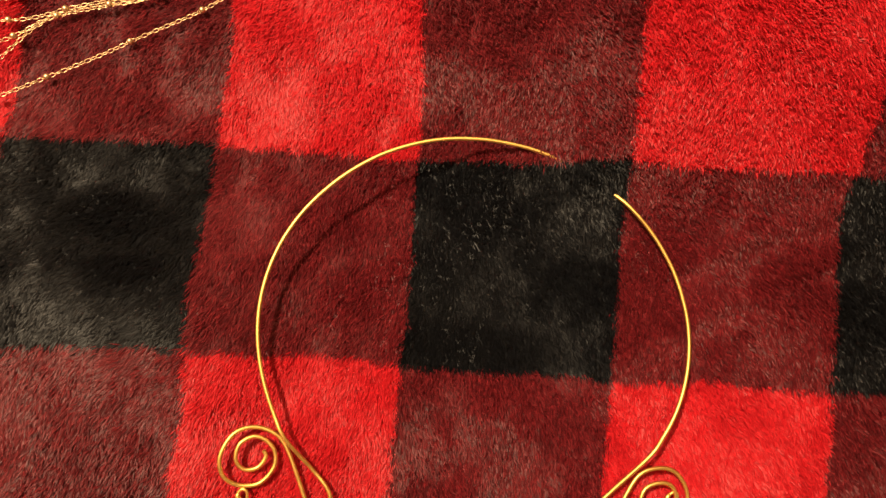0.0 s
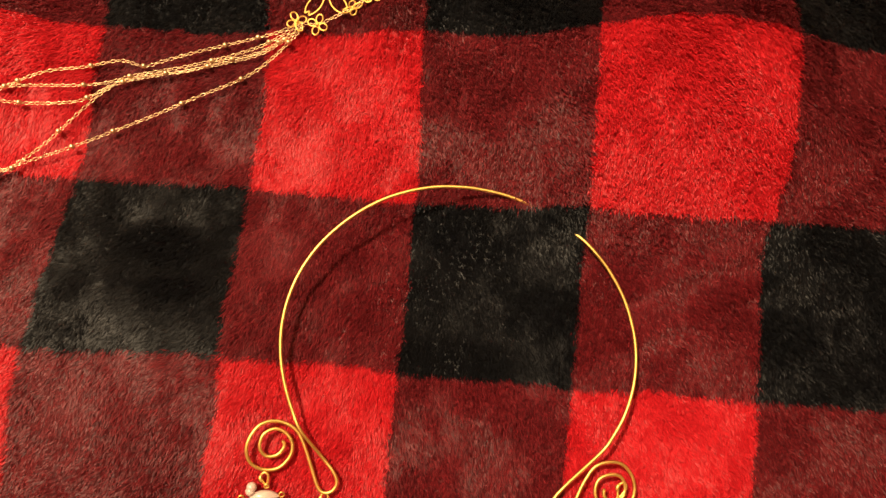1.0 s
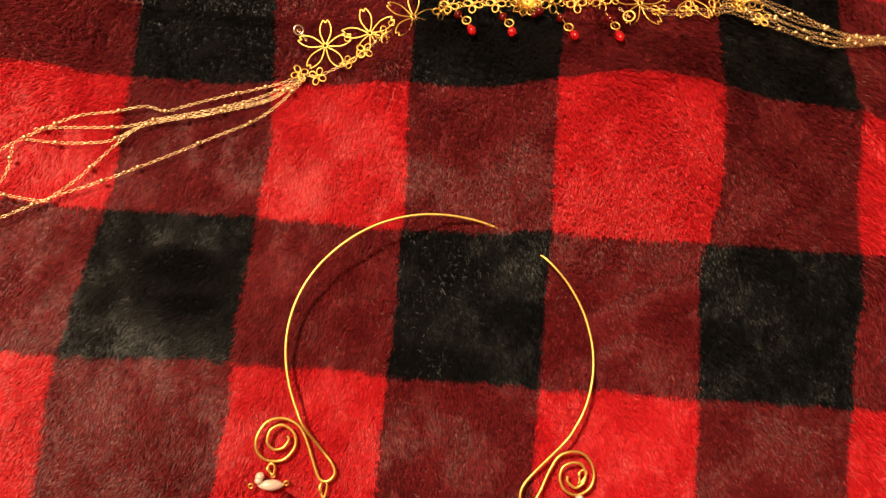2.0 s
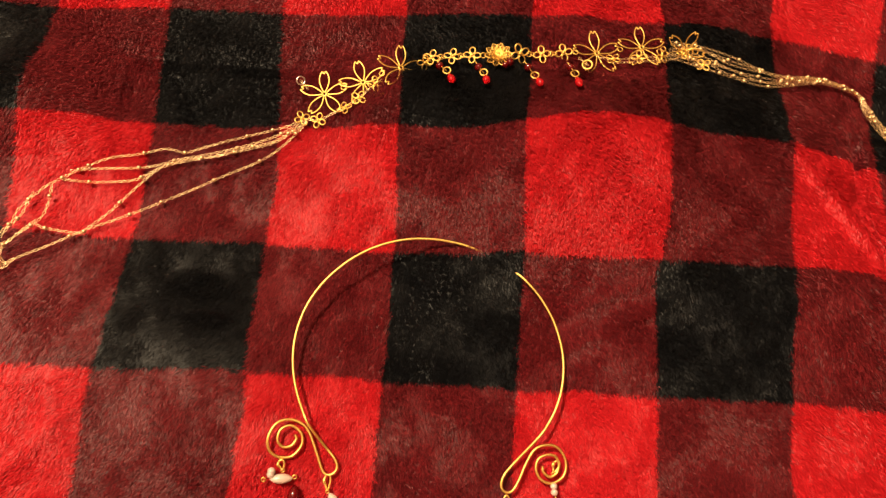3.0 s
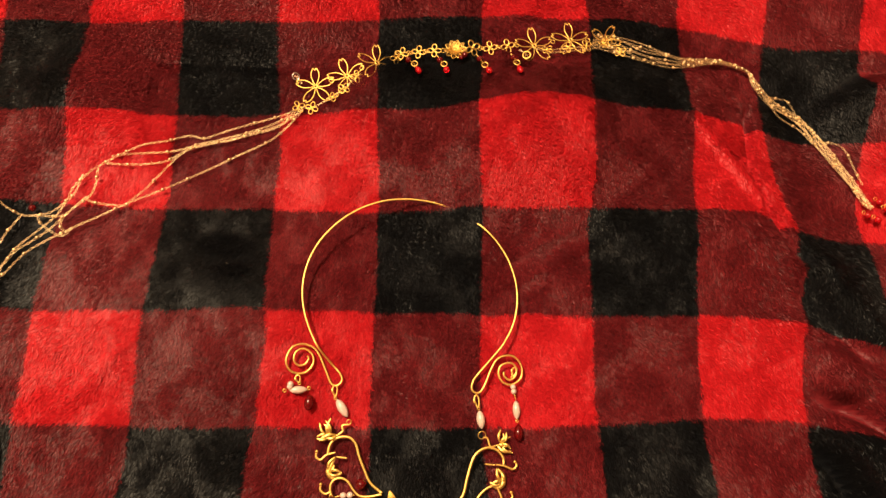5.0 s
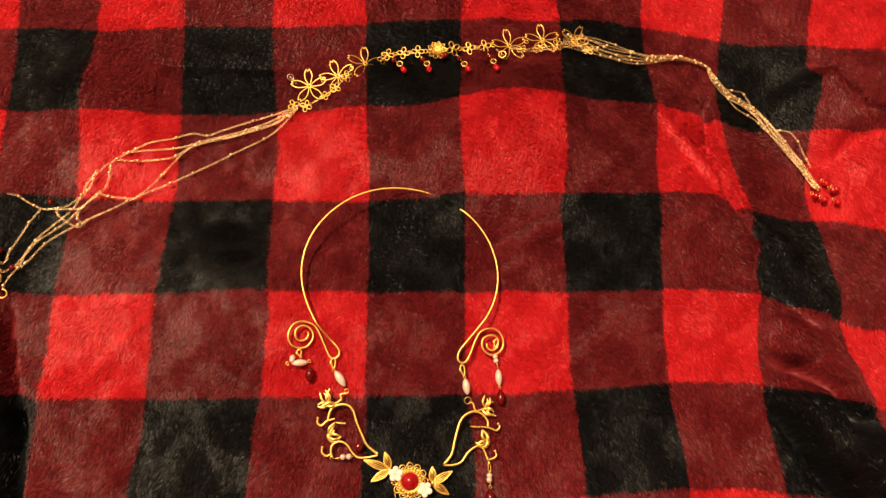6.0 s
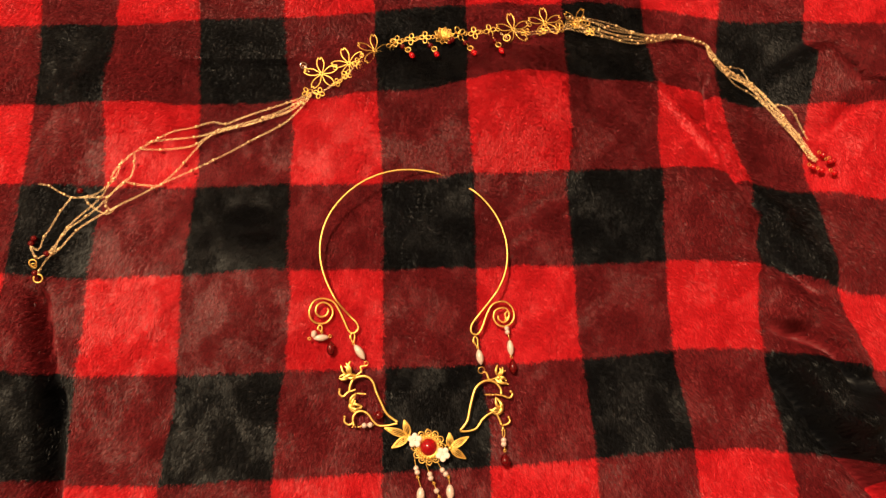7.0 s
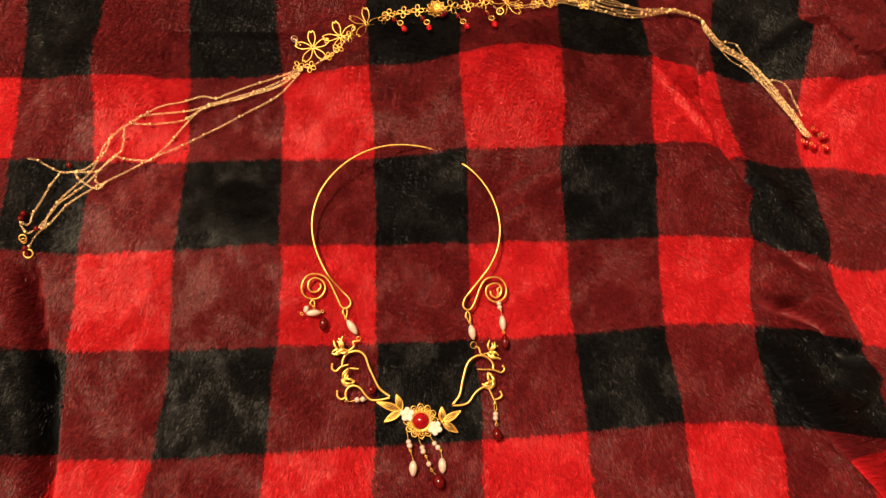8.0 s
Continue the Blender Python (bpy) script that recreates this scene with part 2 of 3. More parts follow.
def scatter(x0, x1, y0, y1, step):
    x, y = np.meshgrid(np.arange(x0, x1, step), np.arange(y0, y1, step))
    x, y = x.ravel(), y.ravel()
    return x + rng.uniform(-0.6, 0.6, len(x)) * step, y + rng.uniform(-0.6, 0.6, len(x)) * step


def mattress():
    """A soft block whose top gives way under the blanket."""
    bm = bmesh.new()
    n = 64
    grid = bmesh.ops.create_grid(bm, x_segments=n, y_segments=n, size=0.5)["verts"]
    for v in grid:
        x, y = v.co.x * 1.6 + 0.05, v.co.y * 1.6
        edge = max(abs(v.co.x), abs(v.co.y))
        around = np.linspace(-0.03, 0.03, 13)
        gx, gy = np.meshgrid(x + around, y + around)
        v.co = Vector((x, y, float(top(gx, gy).min()) - 0.008 - 0.02 * smooth((edge - 0.47) / 0.03)))
    rim = bmesh.ops.extrude_edge_only(bm, edges=[e for e in bm.edges if e.is_boundary])
    for v in rim["geom"]:
        if isinstance(v, bmesh.types.BMVert):
            v.co.z = -0.6
    return tagged(part("mattress", bm, SHEET), "cream mattress covered by the plush blanket", "mattress")


mattress()
blanket = new("plush_blanket", blanket_backing())
tagged(blanket, "red and black buffalo-check plush blanket, softly rumpled", "blanket")
x, y = scatter(-0.31, 0.44, -0.30, 0.27, 0.00062)
outer = ~((x > -0.125) & (x < 0.175) & (y > -0.125) & (y < 0.08))
nap = new("nap_layer", quick_mesh("nap_layer", *tufts(x[outer], y[outer], 0.0028, 0.0005, False)))
nap.parent = blanket
tagged(nap, "short brushed plush pile", kind="stuff")
x, y = scatter(-0.13, 0.18, -0.13, 0.085, 0.00036)
fine = new("nap_layer", quick_mesh("nap_layer", *tufts(x, y, 0.0025, 0.0003)))
fine.parent = blanket
tagged(fine, "short brushed plush pile", kind="stuff")

# ---- jewellery materials ----
def pearl_material():
    m, nodes, links, shader = material("pearl")
    tex = nodes.new("ShaderNodeTexNoise")
    tex.inputs["Scale"].default_value = 300.0
    place = nodes.new("ShaderNodeTexCoord")
    links.new(place.outputs["Object"], tex.inputs["Vector"])
    links.new(mix_colour(nodes, links, tex.outputs[0], (0.55, 0.43, 0.37), (0.68, 0.56, 0.49)), shader.inputs["Base Color"])
    shader.inputs["Roughness"].default_value = 0.28
    shader.inputs["Coat Weight"].default_value = 0.5
    shader.inputs["Coat Roughness"].default_value = 0.12
    return m


def glass_material(name, colour, clear, rough=0.12):
    m, nodes, links, shader = material(name)
    tex = nodes.new("ShaderNodeTexNoise")
    tex.inputs["Scale"].default_value = 160.0
    place = nodes.new("ShaderNodeTexCoord")
    links.new(place.outputs["Object"], tex.inputs["Vector"])
    links.new(mix_colour(nodes, links, tex.outputs[0], tuple(c * 0.8 for c in colour), colour), shader.inputs["Base Color"])
    shader.inputs["Roughness"].default_value = rough
    shader.inputs["Specular IOR Level"].default_value = 0.35
    shader.inputs["IOR"].default_value = 1.52
    shader.inputs["Transmission Weight"].default_value = clear
    return m


PALE_GOLD = metal("pale_gold_chain", (1.0, 0.80, 0.46), 0.37)
SILVER = metal("worn_silver", (0.86, 0.80, 0.72), 0.2)
PEARL = pearl_material()
SHELL = wall_paint("white_shell", (0.82, 0.75, 0.68))
GARNET = glass_material("garnet_glass", (0.15, 0.0005, 0.003), 0.35)
RUBY = glass_material("ruby_glass", (0.72, 0.008, 0.02), 0.55)
CABOCHON = glass_material("red_cabochon_glass", (0.42, 0.002, 0.008), 0.35)


# ---- jewellery shapes ----
def spline(points, per=6, closed=False):
    """A smooth curve through 3D points."""
    pts = [Vector(p) for p in points]
    n = len(pts)
    out = []
    for i in range(n if closed else n - 1):
        if closed:
            a, b, c, d = (pts[(i + k) % n] for k in (-1, 0, 1, 2))
        else:
            b, c = pts[i], pts[i + 1]
            a = pts[i - 1] if i else b * 2 - c
            d = pts[i + 2] if i + 2 < n else c * 2 - b
        for k in range(per):
            t = k / per
            out.append(0.5 * (2 * b + (c - a) * t + (2 * a - 5 * b + 4 * c - d) * t * t + (3 * b - a - 3 * c + d) * t ** 3))
    if not closed:
        out.append(pts[-1])
    return out


def tube(bm, pts, r, sides=8, closed=False, flat=1.0, ends=1.0):
    """A round or flattened wire along pts; ends: the radius at both tips as a share of r."""
    n = len(pts)
    rings = []
    for i, p in enumerate(pts):
        ahead = (pts[(i + 1) % n] - pts[i - 1]) if closed else (pts[min(i + 1, n - 1)] - pts[max(i - 1, 0)])
        ahead = ahead.normalized() if ahead.length > 1e-9 else Vector((1, 0, 0))
        side = ahead.cross(Vector((0, 0, 1)))
        side = side.normalized() if side.length > 1e-6 else Vector((1, 0, 0))
        up = side.cross(ahead)
        f = i / max(n - 1, 1)
        rad = r * (ends + (1 - ends) * math.sin(math.pi * f) ** 0.6) if ends != 1.0 else r
        rings.append([bm.verts.new(p + (side * math.cos(a) + up * (flat * math.sin(a))) * rad)
                      for a in (2 * math.pi * k / sides for k in range(sides))])
    for i in range(n if closed else n - 1):
        a, b = rings[i], rings[(i + 1) % n]
        for k in range(sides):
            bm.faces.new((a[k], a[(k + 1) % sides], b[(k + 1) % sides], b[k]))
    if not closed:
        bm.faces.new(rings[0])
        bm.faces.new(list(reversed(rings[-1])))


def lathe(bm, p0, p1, profile, sides=14):
    """A body turned about p0 to p1; profile: (share of the way, radius) from tip to tip."""
    axis = (p1 - p0)
    side = axis.cross(Vector((0, 0, 1)))
    side = side.normalized() if side.length > 1e-7 else Vector((1, 0, 0))
    up = side.cross(axis).normalized()
    rings = []
    for f, r in profile:
        c = p0 + axis * f
        if r <= 0:
            rings.append([bm.verts.new(c)])
        else:
            rings.append([bm.verts.new(c + (side * math.cos(a) + up * math.sin(a)) * r) for a in (2 * math.pi * k / sides for k in range(sides))])
    for a, b in zip(rings, rings[1:]):
        for k in range(sides):
            quad = [a[k % len(a)], a[(k + 1) % len(a)], b[(k + 1) % len(b)], b[k % len(b)]]
            quad = list(dict.fromkeys(quad))
            if len(quad) > 2:
                bm.faces.new(quad)
    bmesh.ops.recalc_face_normals(bm, faces=bm.faces[:])


def oval(width, steps=10):
    return [(i / steps, width / 2 * max(0.0, math.sin(math.pi * i / steps)) ** 0.62) for i in range(steps + 1)]


def barrel(width, steps=12):
    return [(f, width / 2 * (math.sin(math.pi * f ** 1.12) ** 0.5 if 0 < f < 1 else 0)) for f in (i / steps for i in range(steps + 1))]


def pear(width, steps=12):
    return [(f, width / 2 * (math.sin(math.pi * f ** 1.45) ** 0.75 if 0 < f < 1 else 0)) for f in (i / steps for i in range(steps + 1))]


def loop(centre, radius, tilt=(0, 0), n=14, stretch=1.0, turn=0.0):
    """Points of a small wire ring."""
    m = Euler((tilt[0], tilt[1], turn)).to_matrix()
    return [Vector(centre) + m @ Vector((radius * stretch * math.cos(a), radius * math.sin(a), 0)) for a in (2 * math.pi * k / n for k in range(n))]


MM = 0.001


def on_choker(p, extra=0.0):
    x, y = p[0] * MM, p[1] * MM
    return Vector((x, y, float(relief(x, y)) + 0.0022 + extra))


def on_pile(p, extra=0.002):
    x, y = p[0] * MM, p[1] * MM
    return Vector((x, y, float(relief(x, y)) + extra))


def thing(name, at, label, category):
    ob = new(name)
    ob.location = at
    ob.empty_display_size = 0.02
    return tagged(ob, label, category)


def piece(name, bm, surface, owner, label=""):
    """A part in world coordinates under a thing or a part."""
    ob = part(name, bm, surface, owner, label)
    base = owner
    while base.parent:
        base = base.parent
    if owner is base:
        ob.location = -base.location
    return ob


def repeat(name, data, m, owner, label=""):
    ob = new(name, data)
    ob.parent = owner
    ob.matrix_basis = Matrix.Translation(-owner.location) @ m
    return tagged(ob, label)


def smooth_mesh(name, bm, surface):
    data = mesh_from(name, bm)
    data.polygons.foreach_set("use_smooth", [True] * len(data.polygons))
    data.materials.append(surface)
    return data


# ---- the choker ----
choker = thing("choker_necklace", (0.022, -0.08, 0.004), "gold wire choker with filigree wings, pearls and a red stone", "necklace")
WIRE = 0.00056


def wire(name, pts, r, owner, label="", extra=0.0, per=6, ends=1.0, flat=1.0, surface=None, closed=False):
    bm = bmesh.new()
    tube(bm, spline([on_choker(p, extra) for p in pts], per, closed), r, ends=ends, flat=flat, closed=closed)
    return piece(name, bm, surface or GOLD, owner, label)


def collar():
    """The open ring, which ends in a loop and a scroll at each side; near the top it sinks into the pile."""
    pts = []
    for x, y in [(-25.3, -78.9), (-28.5, -73.3), (-31.2, -67.4), (-33.3, -61.3), (-34.7, -55), (-35.3, -48.5), (-35, -42), (-33.8, -35.6), (-31.8, -29.5), (-29, -23.8), (-25.5, -18.5), (-21.4, -13.7), (-16.9, -9.4), (-12.1, -5.7), (-6.9, -2.5), (-1.4, 0), (4.2, 1.9), (10, 3.2), (15.8, 3.8), (21.6, 3.9), (27.3, 3.4), (33, 2.5), (38.5, 1), (44, -0.9), (49.3, -3.3), (54.4, -6.2), (59.3, -9.7), (63.7, -13.8), (67.8, -18.4), (71.3, -23.5), (74.3, -29), (76.5, -34.9), (78.1, -41.1), (78.8, -47.5), (78.6, -54), (77.5, -60.3), (75.5, -66.5), (72.6, -72.2), (69, -77.5)]:
        # the ring is stiff and lies in one slightly tilted plane
        flat = Vector((x * MM, y * MM, 0.0047 - 0.0711 * x * MM - 0.0291 * y * MM))
        sunk = math.exp(-((x - 51) / 7.5) ** 6) if y > -20 else 0
        pts.append(flat.lerp(on_choker((x, y), -0.0052), sunk))
    left = [on_choker(p, 0.0006) for p in [(-19, -86.4), (-14.5, -91.2), (-13.2, -94.7), (-15.2, -97.3), (-18.5, -96.6), (-21.7, -89.8), (-25, -82.6), (-28.3, -78.5), (-33.7, -76.8), (-38.6, -78.6), (-41.2, -84.2), (-40.2, -89.2), (-36.4, -91.6), (-31.5, -91), (-28.3, -87), (-28.3, -83), (-30.6, -80.2), (-33.8, -79.2), (-37, -81.2), (-37.6, -85.2), (-35.4, -87.6), (-32.2, -87), (-30.5, -84.3), (-31.2, -82.6)]]
    right = [on_choker(p, 0.0006) for p in [(59, -89), (55, -94.1), (54.1, -98.2), (55.8, -100.3), (58.6, -99.9), (61.2, -95.9), (64.3, -88.4), (67.7, -82.9), (72.4, -80.9), (76.9, -81.4), (80.2, -85), (81.1, -89.5), (79.5, -93.6), (75.1, -96), (70.7, -94.8), (68.4, -90.9), (69.3, -86.7), (72.9, -84.8), (76.4, -85.2), (78, -88.4), (77.1, -91.8), (74.3, -93.5), (71.5, -91.7), (71.2, -89.3)]]
    bm = bmesh.new()
    tube(bm, spline(list(reversed(left)) + pts + right, 6), WIRE, sides=10)
    return piece("collar_wire", bm, GOLD, choker, "bright gold wire bent into a ring with scrolled ends")


collar()


def bead_between(name, a, b, width, surface, owner, label="", profile=oval, extra=0.0):
    bm = bmesh.new()
    lathe(bm, on_choker(a, extra), on_choker(b, extra), profile(width))
    return piece(name, bm, surface, owner, label)


def pearl_at(p, r, owner=None):
    bm = bmesh.new()
    made = bmesh.ops.create_uvsphere(bm, u_segments=14, v_segments=9, radius=r)
    bmesh.ops.translate(bm, verts=made["verts"], vec=on_choker(p, 0.0004))
    return piece("round_pearl", bm, PEARL, owner or choker, "small round cream pearl")


def jump_ring(p, r, owner=None, tilt=(0.3, 0.2), extra=0.0004):
    bm = bmesh.new()
    tube(bm, loop(on_choker(p, extra), r, tilt), 0.00026, 6, closed=True)
    return piece("jump_ring", bm, GOLD, owner or choker)


def clasp(a, b):
    """A lobster clasp: a bellied body with a lever and an eye."""
    bm = bmesh.new()
    p, q = on_choker(a, 0.0006), on_choker(b, 0.0006)
    d = q - p
    s = d.cross(Vector((0, 0, 1))).normalized() * 0.0012
    tube(bm, spline([p, p + d * 0.2 + s, p + d * 0.6 + s * 0.9, q, p + d * 0.6 - s * 0.7, p + d * 0.2 - s * 0.8], 5, True), 0.00042, 7, closed=True)
    tube(bm, spline([p + d * 0.15 + s * 0.9, p + d * 0.45 + s * 1.3, p + d * 0.75 + s * 0.5], 4), 0.0007, 8, ends=0.3)
    tube(bm, loop(q + d * 0.1, 0.0007, (0.5, 0.4), 10), 0.00028, 6, closed=True)
    return piece("lobster_clasp", bm, GOLD, choker, "small gold lobster clasp")


def straight_pin(a, b, owner=None):
    bm = bmesh.new()
    tube(bm, [on_choker(a, 0.0003), on_choker(b, 0.0003)], 0.00022, 6)
    return piece("pin", bm, GOLD, owner or choker)


def mid(a, b, f=0.5):
    return (a[0] + (b[0] - a[0]) * f, a[1] + (b[1] - a[1]) * f)


# dangle under one scroll, doubled up on itself
d = [(-35.5, -92.6), (-34.5, -96.3), (-38.7, -97.2), (-41.3, -100.4), (-39.3, -100.2), (-30.3, -99.6), (-29.7, -99), (-29.3, -101.9), (-29.4, -110.5)]
clasp(d[0], d[1])
pearl_at(d[2], 0.0016)
pearl_at(mid(d[2], d[4], 0.4), 0.0015)
jump_ring(d[3], 0.0008)
bead_between("long_pearl", d[4], d[5], 0.0039, PEARL, choker, "long cream pearl bead")
jump_ring(d[6], 0.0008)
bead_between("drop_bead", d[7], d[8], 0.0052, GARNET, choker, "dark red glass drop bead", barrel)
# dangle under the other scroll
d = [(76.1, -97.1), (76.4, -99.5), (77.5, -104), (78, -113.9), (78, -114.6), (78.6, -115.9), (78.6, -124.9), (76.6, -89.4)]
clasp((d[7][0] + 1.2, d[7][1] + 2.4), (d[7][0] - 0.6, d[7][1] - 2.2))
pearl_at(d[0], 0.0015)
pearl_at(d[1], 0.0015)
bead_between("long_pearl", d[2], d[3], 0.0040, PEARL, choker, "long cream pearl bead")
jump_ring(d[4], 0.0007)
bead_between("drop_bead", d[5], d[6], 0.0050, GARNET, choker, "dark red glass drop bead", barrel)
straight_pin(d[0], d[2])
# links from the loops to the wings
d = [(-16.5, -97.3), (-16.2, -103.3), (-15.6, -104.3), (-9.7, -113.2), (-8.8, -115.5)]
clasp(d[0], d[1])
bead_between("long_pearl", d[2], d[3], 0.0045, PEARL, choker, "long cream pearl bead")
jump_ring(d[4], 0.0012)
d = [(56.4, -101.6), (57.5, -107.9), (58.1, -109.2), (59.4, -118.7), (59.3, -121.7)]
clasp(d[0], d[1])
bead_between("long_pearl", d[2], d[3], 0.0044, PEARL, choker, "long cream pearl bead")
jump_ring(d[4], 0.0020)


def feathers(bm, base, tips, r):
    """A fan of tapered, slightly curled strokes."""
    for i, tip in enumerate(tips):
        a, b = on_choker(base), on_choker(tip, 0.0006)
        side = (b - a).cross(Vector((0, 0, 1))) * (0.18 if i % 2 else -0.18)
        tube(bm, spline([a, a.lerp(b, 0.5) + side + Vector((0, 0, 0.0008)), b], 5), r, 7, ends=0.35, flat=0.4)


def wing(arc, hook, bird, curl, twig, middle, low, curl_low, side):
    """A cast filigree scroll: a long curved arm, a crest, curls and a lower arm."""
    owner = piece("filigree_wing", arm(arc, 0.00072, 0.7), GOLD, choker, "cast gold filigree scroll with leafy crests")
    bm = arm(low, 0.00062, 0.7)
    piece("lower_arm", bm, GOLD, owner)
    bm = bmesh.new()
    for strand, r in ((hook, 0.0006), (curl, 0.00062), (twig, 0.0005), (curl_low, 0.0006)):
        tube(bm, spline([on_choker(p) for p in strand], 6), r, 8, ends=0.6, flat=0.7)
    for strand in (curl, curl_low):
        made = bmesh.ops.create_uvsphere(bm, u_segments=10, v_segments=7, radius=0.00085)
        bmesh.ops.translate(bm, verts=made["verts"], vec=on_choker(strand[0]))
    piece("curl", bm, GOLD, owner)
    bm = bmesh.new()
    feathers(bm, bird[0], [mid(bird[0], tip, 1.2) for tip in bird[1:]] + [mid(bird[1], bird[2]), mid(bird[2], bird[3]), mid(bird[4], bird[5], 1.6)], 0.0007)
    feathers(bm, hook[-1], [mid(bird[0], bird[4], 0.4), bird[4]], 0.0009)
    piece("crest", bm, GOLD, owner, "leafy gold crest")
    bm = bmesh.new()
    tube(bm, spline([on_choker(p) for p in middle], 6), 0.0013, 8, ends=0.25, flat=0.45)
    feathers(bm, middle[2], [middle[4], mid(middle[3], middle[4], 0.7), middle[0], mid(middle[1], twig[1], 0.25)], 0.0008)
    feathers(bm, curl_low[-1], [low[0] if side < 0 else low[-1], (curl_low[-1][0] + 1.2, curl_low[-1][1] - 2.8), (curl_low[-1][0] - 0.8, curl_low[-1][1] - 3.0)], 0.0006)
    piece("leaf_scroll", bm, GOLD, owner)
    return owner


def arm(pts, r, flat):
    bm = bmesh.new()
    tube(bm, spline([on_choker(p) for p in pts], 6), r, 8, flat=flat)
    return bm


wing([(-18.9, -131.8), (-18.2, -127.6), (-16.2, -124.4), (-12.2, -122.9), (-8, -123.4), (-5, -126.5), (-3.1, -132.4), (-0.2, -139), (2.9, -145), (8.7, -149.7)], [(-8.2, -116.8), (-12.1, -117.4), (-11.8, -120), (-14.5, -122.2)], [(-18.1, -122.7), (-22.7, -117), (-20.4, -116.1), (-18, -115.2), (-22.4, -124.6), (-23.7, -123.5)], [(-24.4, -130), (-24.5, -132.6), (-22.2, -134), (-19.6, -131.8), (-15, -130.4)], [(-15, -132.6), (-9.1, -133.2)],
     [(-15, -132.6), (-17.3, -137.4), (-18.3, -140), (-15.7, -142.6), (-11.4, -140.2)], [(-16.8, -149.7), (-16.7, -145.8), (-14.7, -143.3), (-11.4, -142.8), (-8.2, -144.5), (-5.3, -148.5), (-2.1, -151.2), (3.1, -151.4), (8.7, -150.4)], [(-21.6, -145.6), (-21.6, -148.5), (-19, -150.2), (-16.4, -148.7)], -1)
wing([(70.4, -136.2), (70.2, -132.8), (67.1, -129.1), (62.3, -127.9), (57.8, -129.7), (54.9, -132.9), (53, -137.9), (51.4, -143.4), (49.4, -150.8), (44.9, -156.1)], [(59.9, -122.8), (62.2, -123.3), (63.7, -127.3), (67.2, -126.8)], [(69.3, -126.2), (69.2, -120.1), (71.6, -121.2), (73.2, -123.2), (74.2, -129.7), (73.3, -128)], [(76.3, -134.8), (77.2, -136.5), (75.1, -138.4), (71, -136.9), (65.9, -136.1)], [(60.3, -135.9), (65.9, -136.4)],
     [(66.9, -137.8), (69.8, -141.1), (69.9, -145.1), (67, -147.2), (62.8, -144.5)], [(44.8, -156.4), (50.5, -156.3), (54.8, -154.8), (58.5, -150.1), (62.6, -147.1), (66.1, -146.5), (67.9, -149.3), (69.4, -153.3)], [(74, -149.5), (74.6, -151.8), (72.7, -153.4), (70, -153.9)], 1)
d = [(-14.8, -151.7), (-10.3, -150.9), (-7, -150.7), (-4.7, -150.8)]
wire("pin", d, 0.00024, choker)
pearl_at(d[1], 0.0016)
pearl_at(d[2], 0.0016)
d = [(-2.6, -142.8), (-0.7, -148.4)]
bead_between("drop_bead", d[0], d[1], 0.0056, GARNET, choker, "dark red glass bead", oval)
d = [(70.5, -156.5), (70.3, -160.4), (70.2, -162.3), (70, -164.5), (70.5, -168.1), (69.7, -169.9), (71, -177.3)]
bm = bmesh.new()
tube(bm, loop(on_choker(mid(d[0], d[1])), 0.0007, (0, 0), 14, 3.2, math.pi / 2), 0.00024, 6, closed=True)
piece("long_link", bm, GOLD, choker)
pearl_at(d[2], 0.0016)
pearl_at(d[3], 0.0016)
jump_ring(d[4], 0.0008)
straight_pin(d[2], d[4])
bead_between("drop_bead", d[5], d[6], 0.0056, GARNET, choker, "dark red glass drop bead", barrel)


def wire_leaf(base, tip, width, owner):
    """A leaf of wire: an almond outline with veins inside, domed."""
    a, b = on_choker(base, 0.0008), on_choker(tip, 0.0008)
    d = b - a
    s = d.cross(Vector((0, 0, 1))).normalized()
    bm = bmesh.new()
    for f in (-1, -0.5, 0, 0.5, 1):
        pts = [a + d * k + s * (f * width / 2 * math.sin(math.pi * k ** 0.85)) + Vector((0, 0, 0.0011 * math.sin(math.pi * k) * (1.1 - abs(f))))
               for k in (0, 0.2, 0.4, 0.6, 0.8, 0.95, 1)]
        tube(bm, spline(pts, 3), 0.00042 if abs(f) == 1 else 0.00024, 6)
    return piece("leaf", bm, GOLD, owner)


def shell_flower(p, r, owner, turn):
    """Five round cupped petals about a small pit."""
    c = on_choker(p, 0.0026)
    bm = bmesh.new()
    for k in range(5):
        a = turn + 2 * math.pi * k / 5
        made = bmesh.ops.create_uvsphere(bm, u_segments=12, v_segments=8, radius=1)
        for v in made["verts"]:
            w = Vector((v.co.x * r * 0.5, v.co.y * r * 0.44, v.co.z * r * 0.2 + (v.co.x + 1) ** 2 * r * 0.05))
            w.x += r * 0.5
            v.co = c + Matrix.Rotation(a, 3, "Z") @ w
    owner = piece("shell_flower", bm, SHELL, owner, "white five-petal shell flower")
    bm = bmesh.new()
    made = bmesh.ops.create_uvsphere(bm, u_segments=8, v_segments=6, radius=r * 0.13)
    bmesh.ops.translate(bm, verts=made["verts"], vec=c + Vector((0, 0, r * 0.16)))
    piece("flower_centre", bm, SHELL, owner)


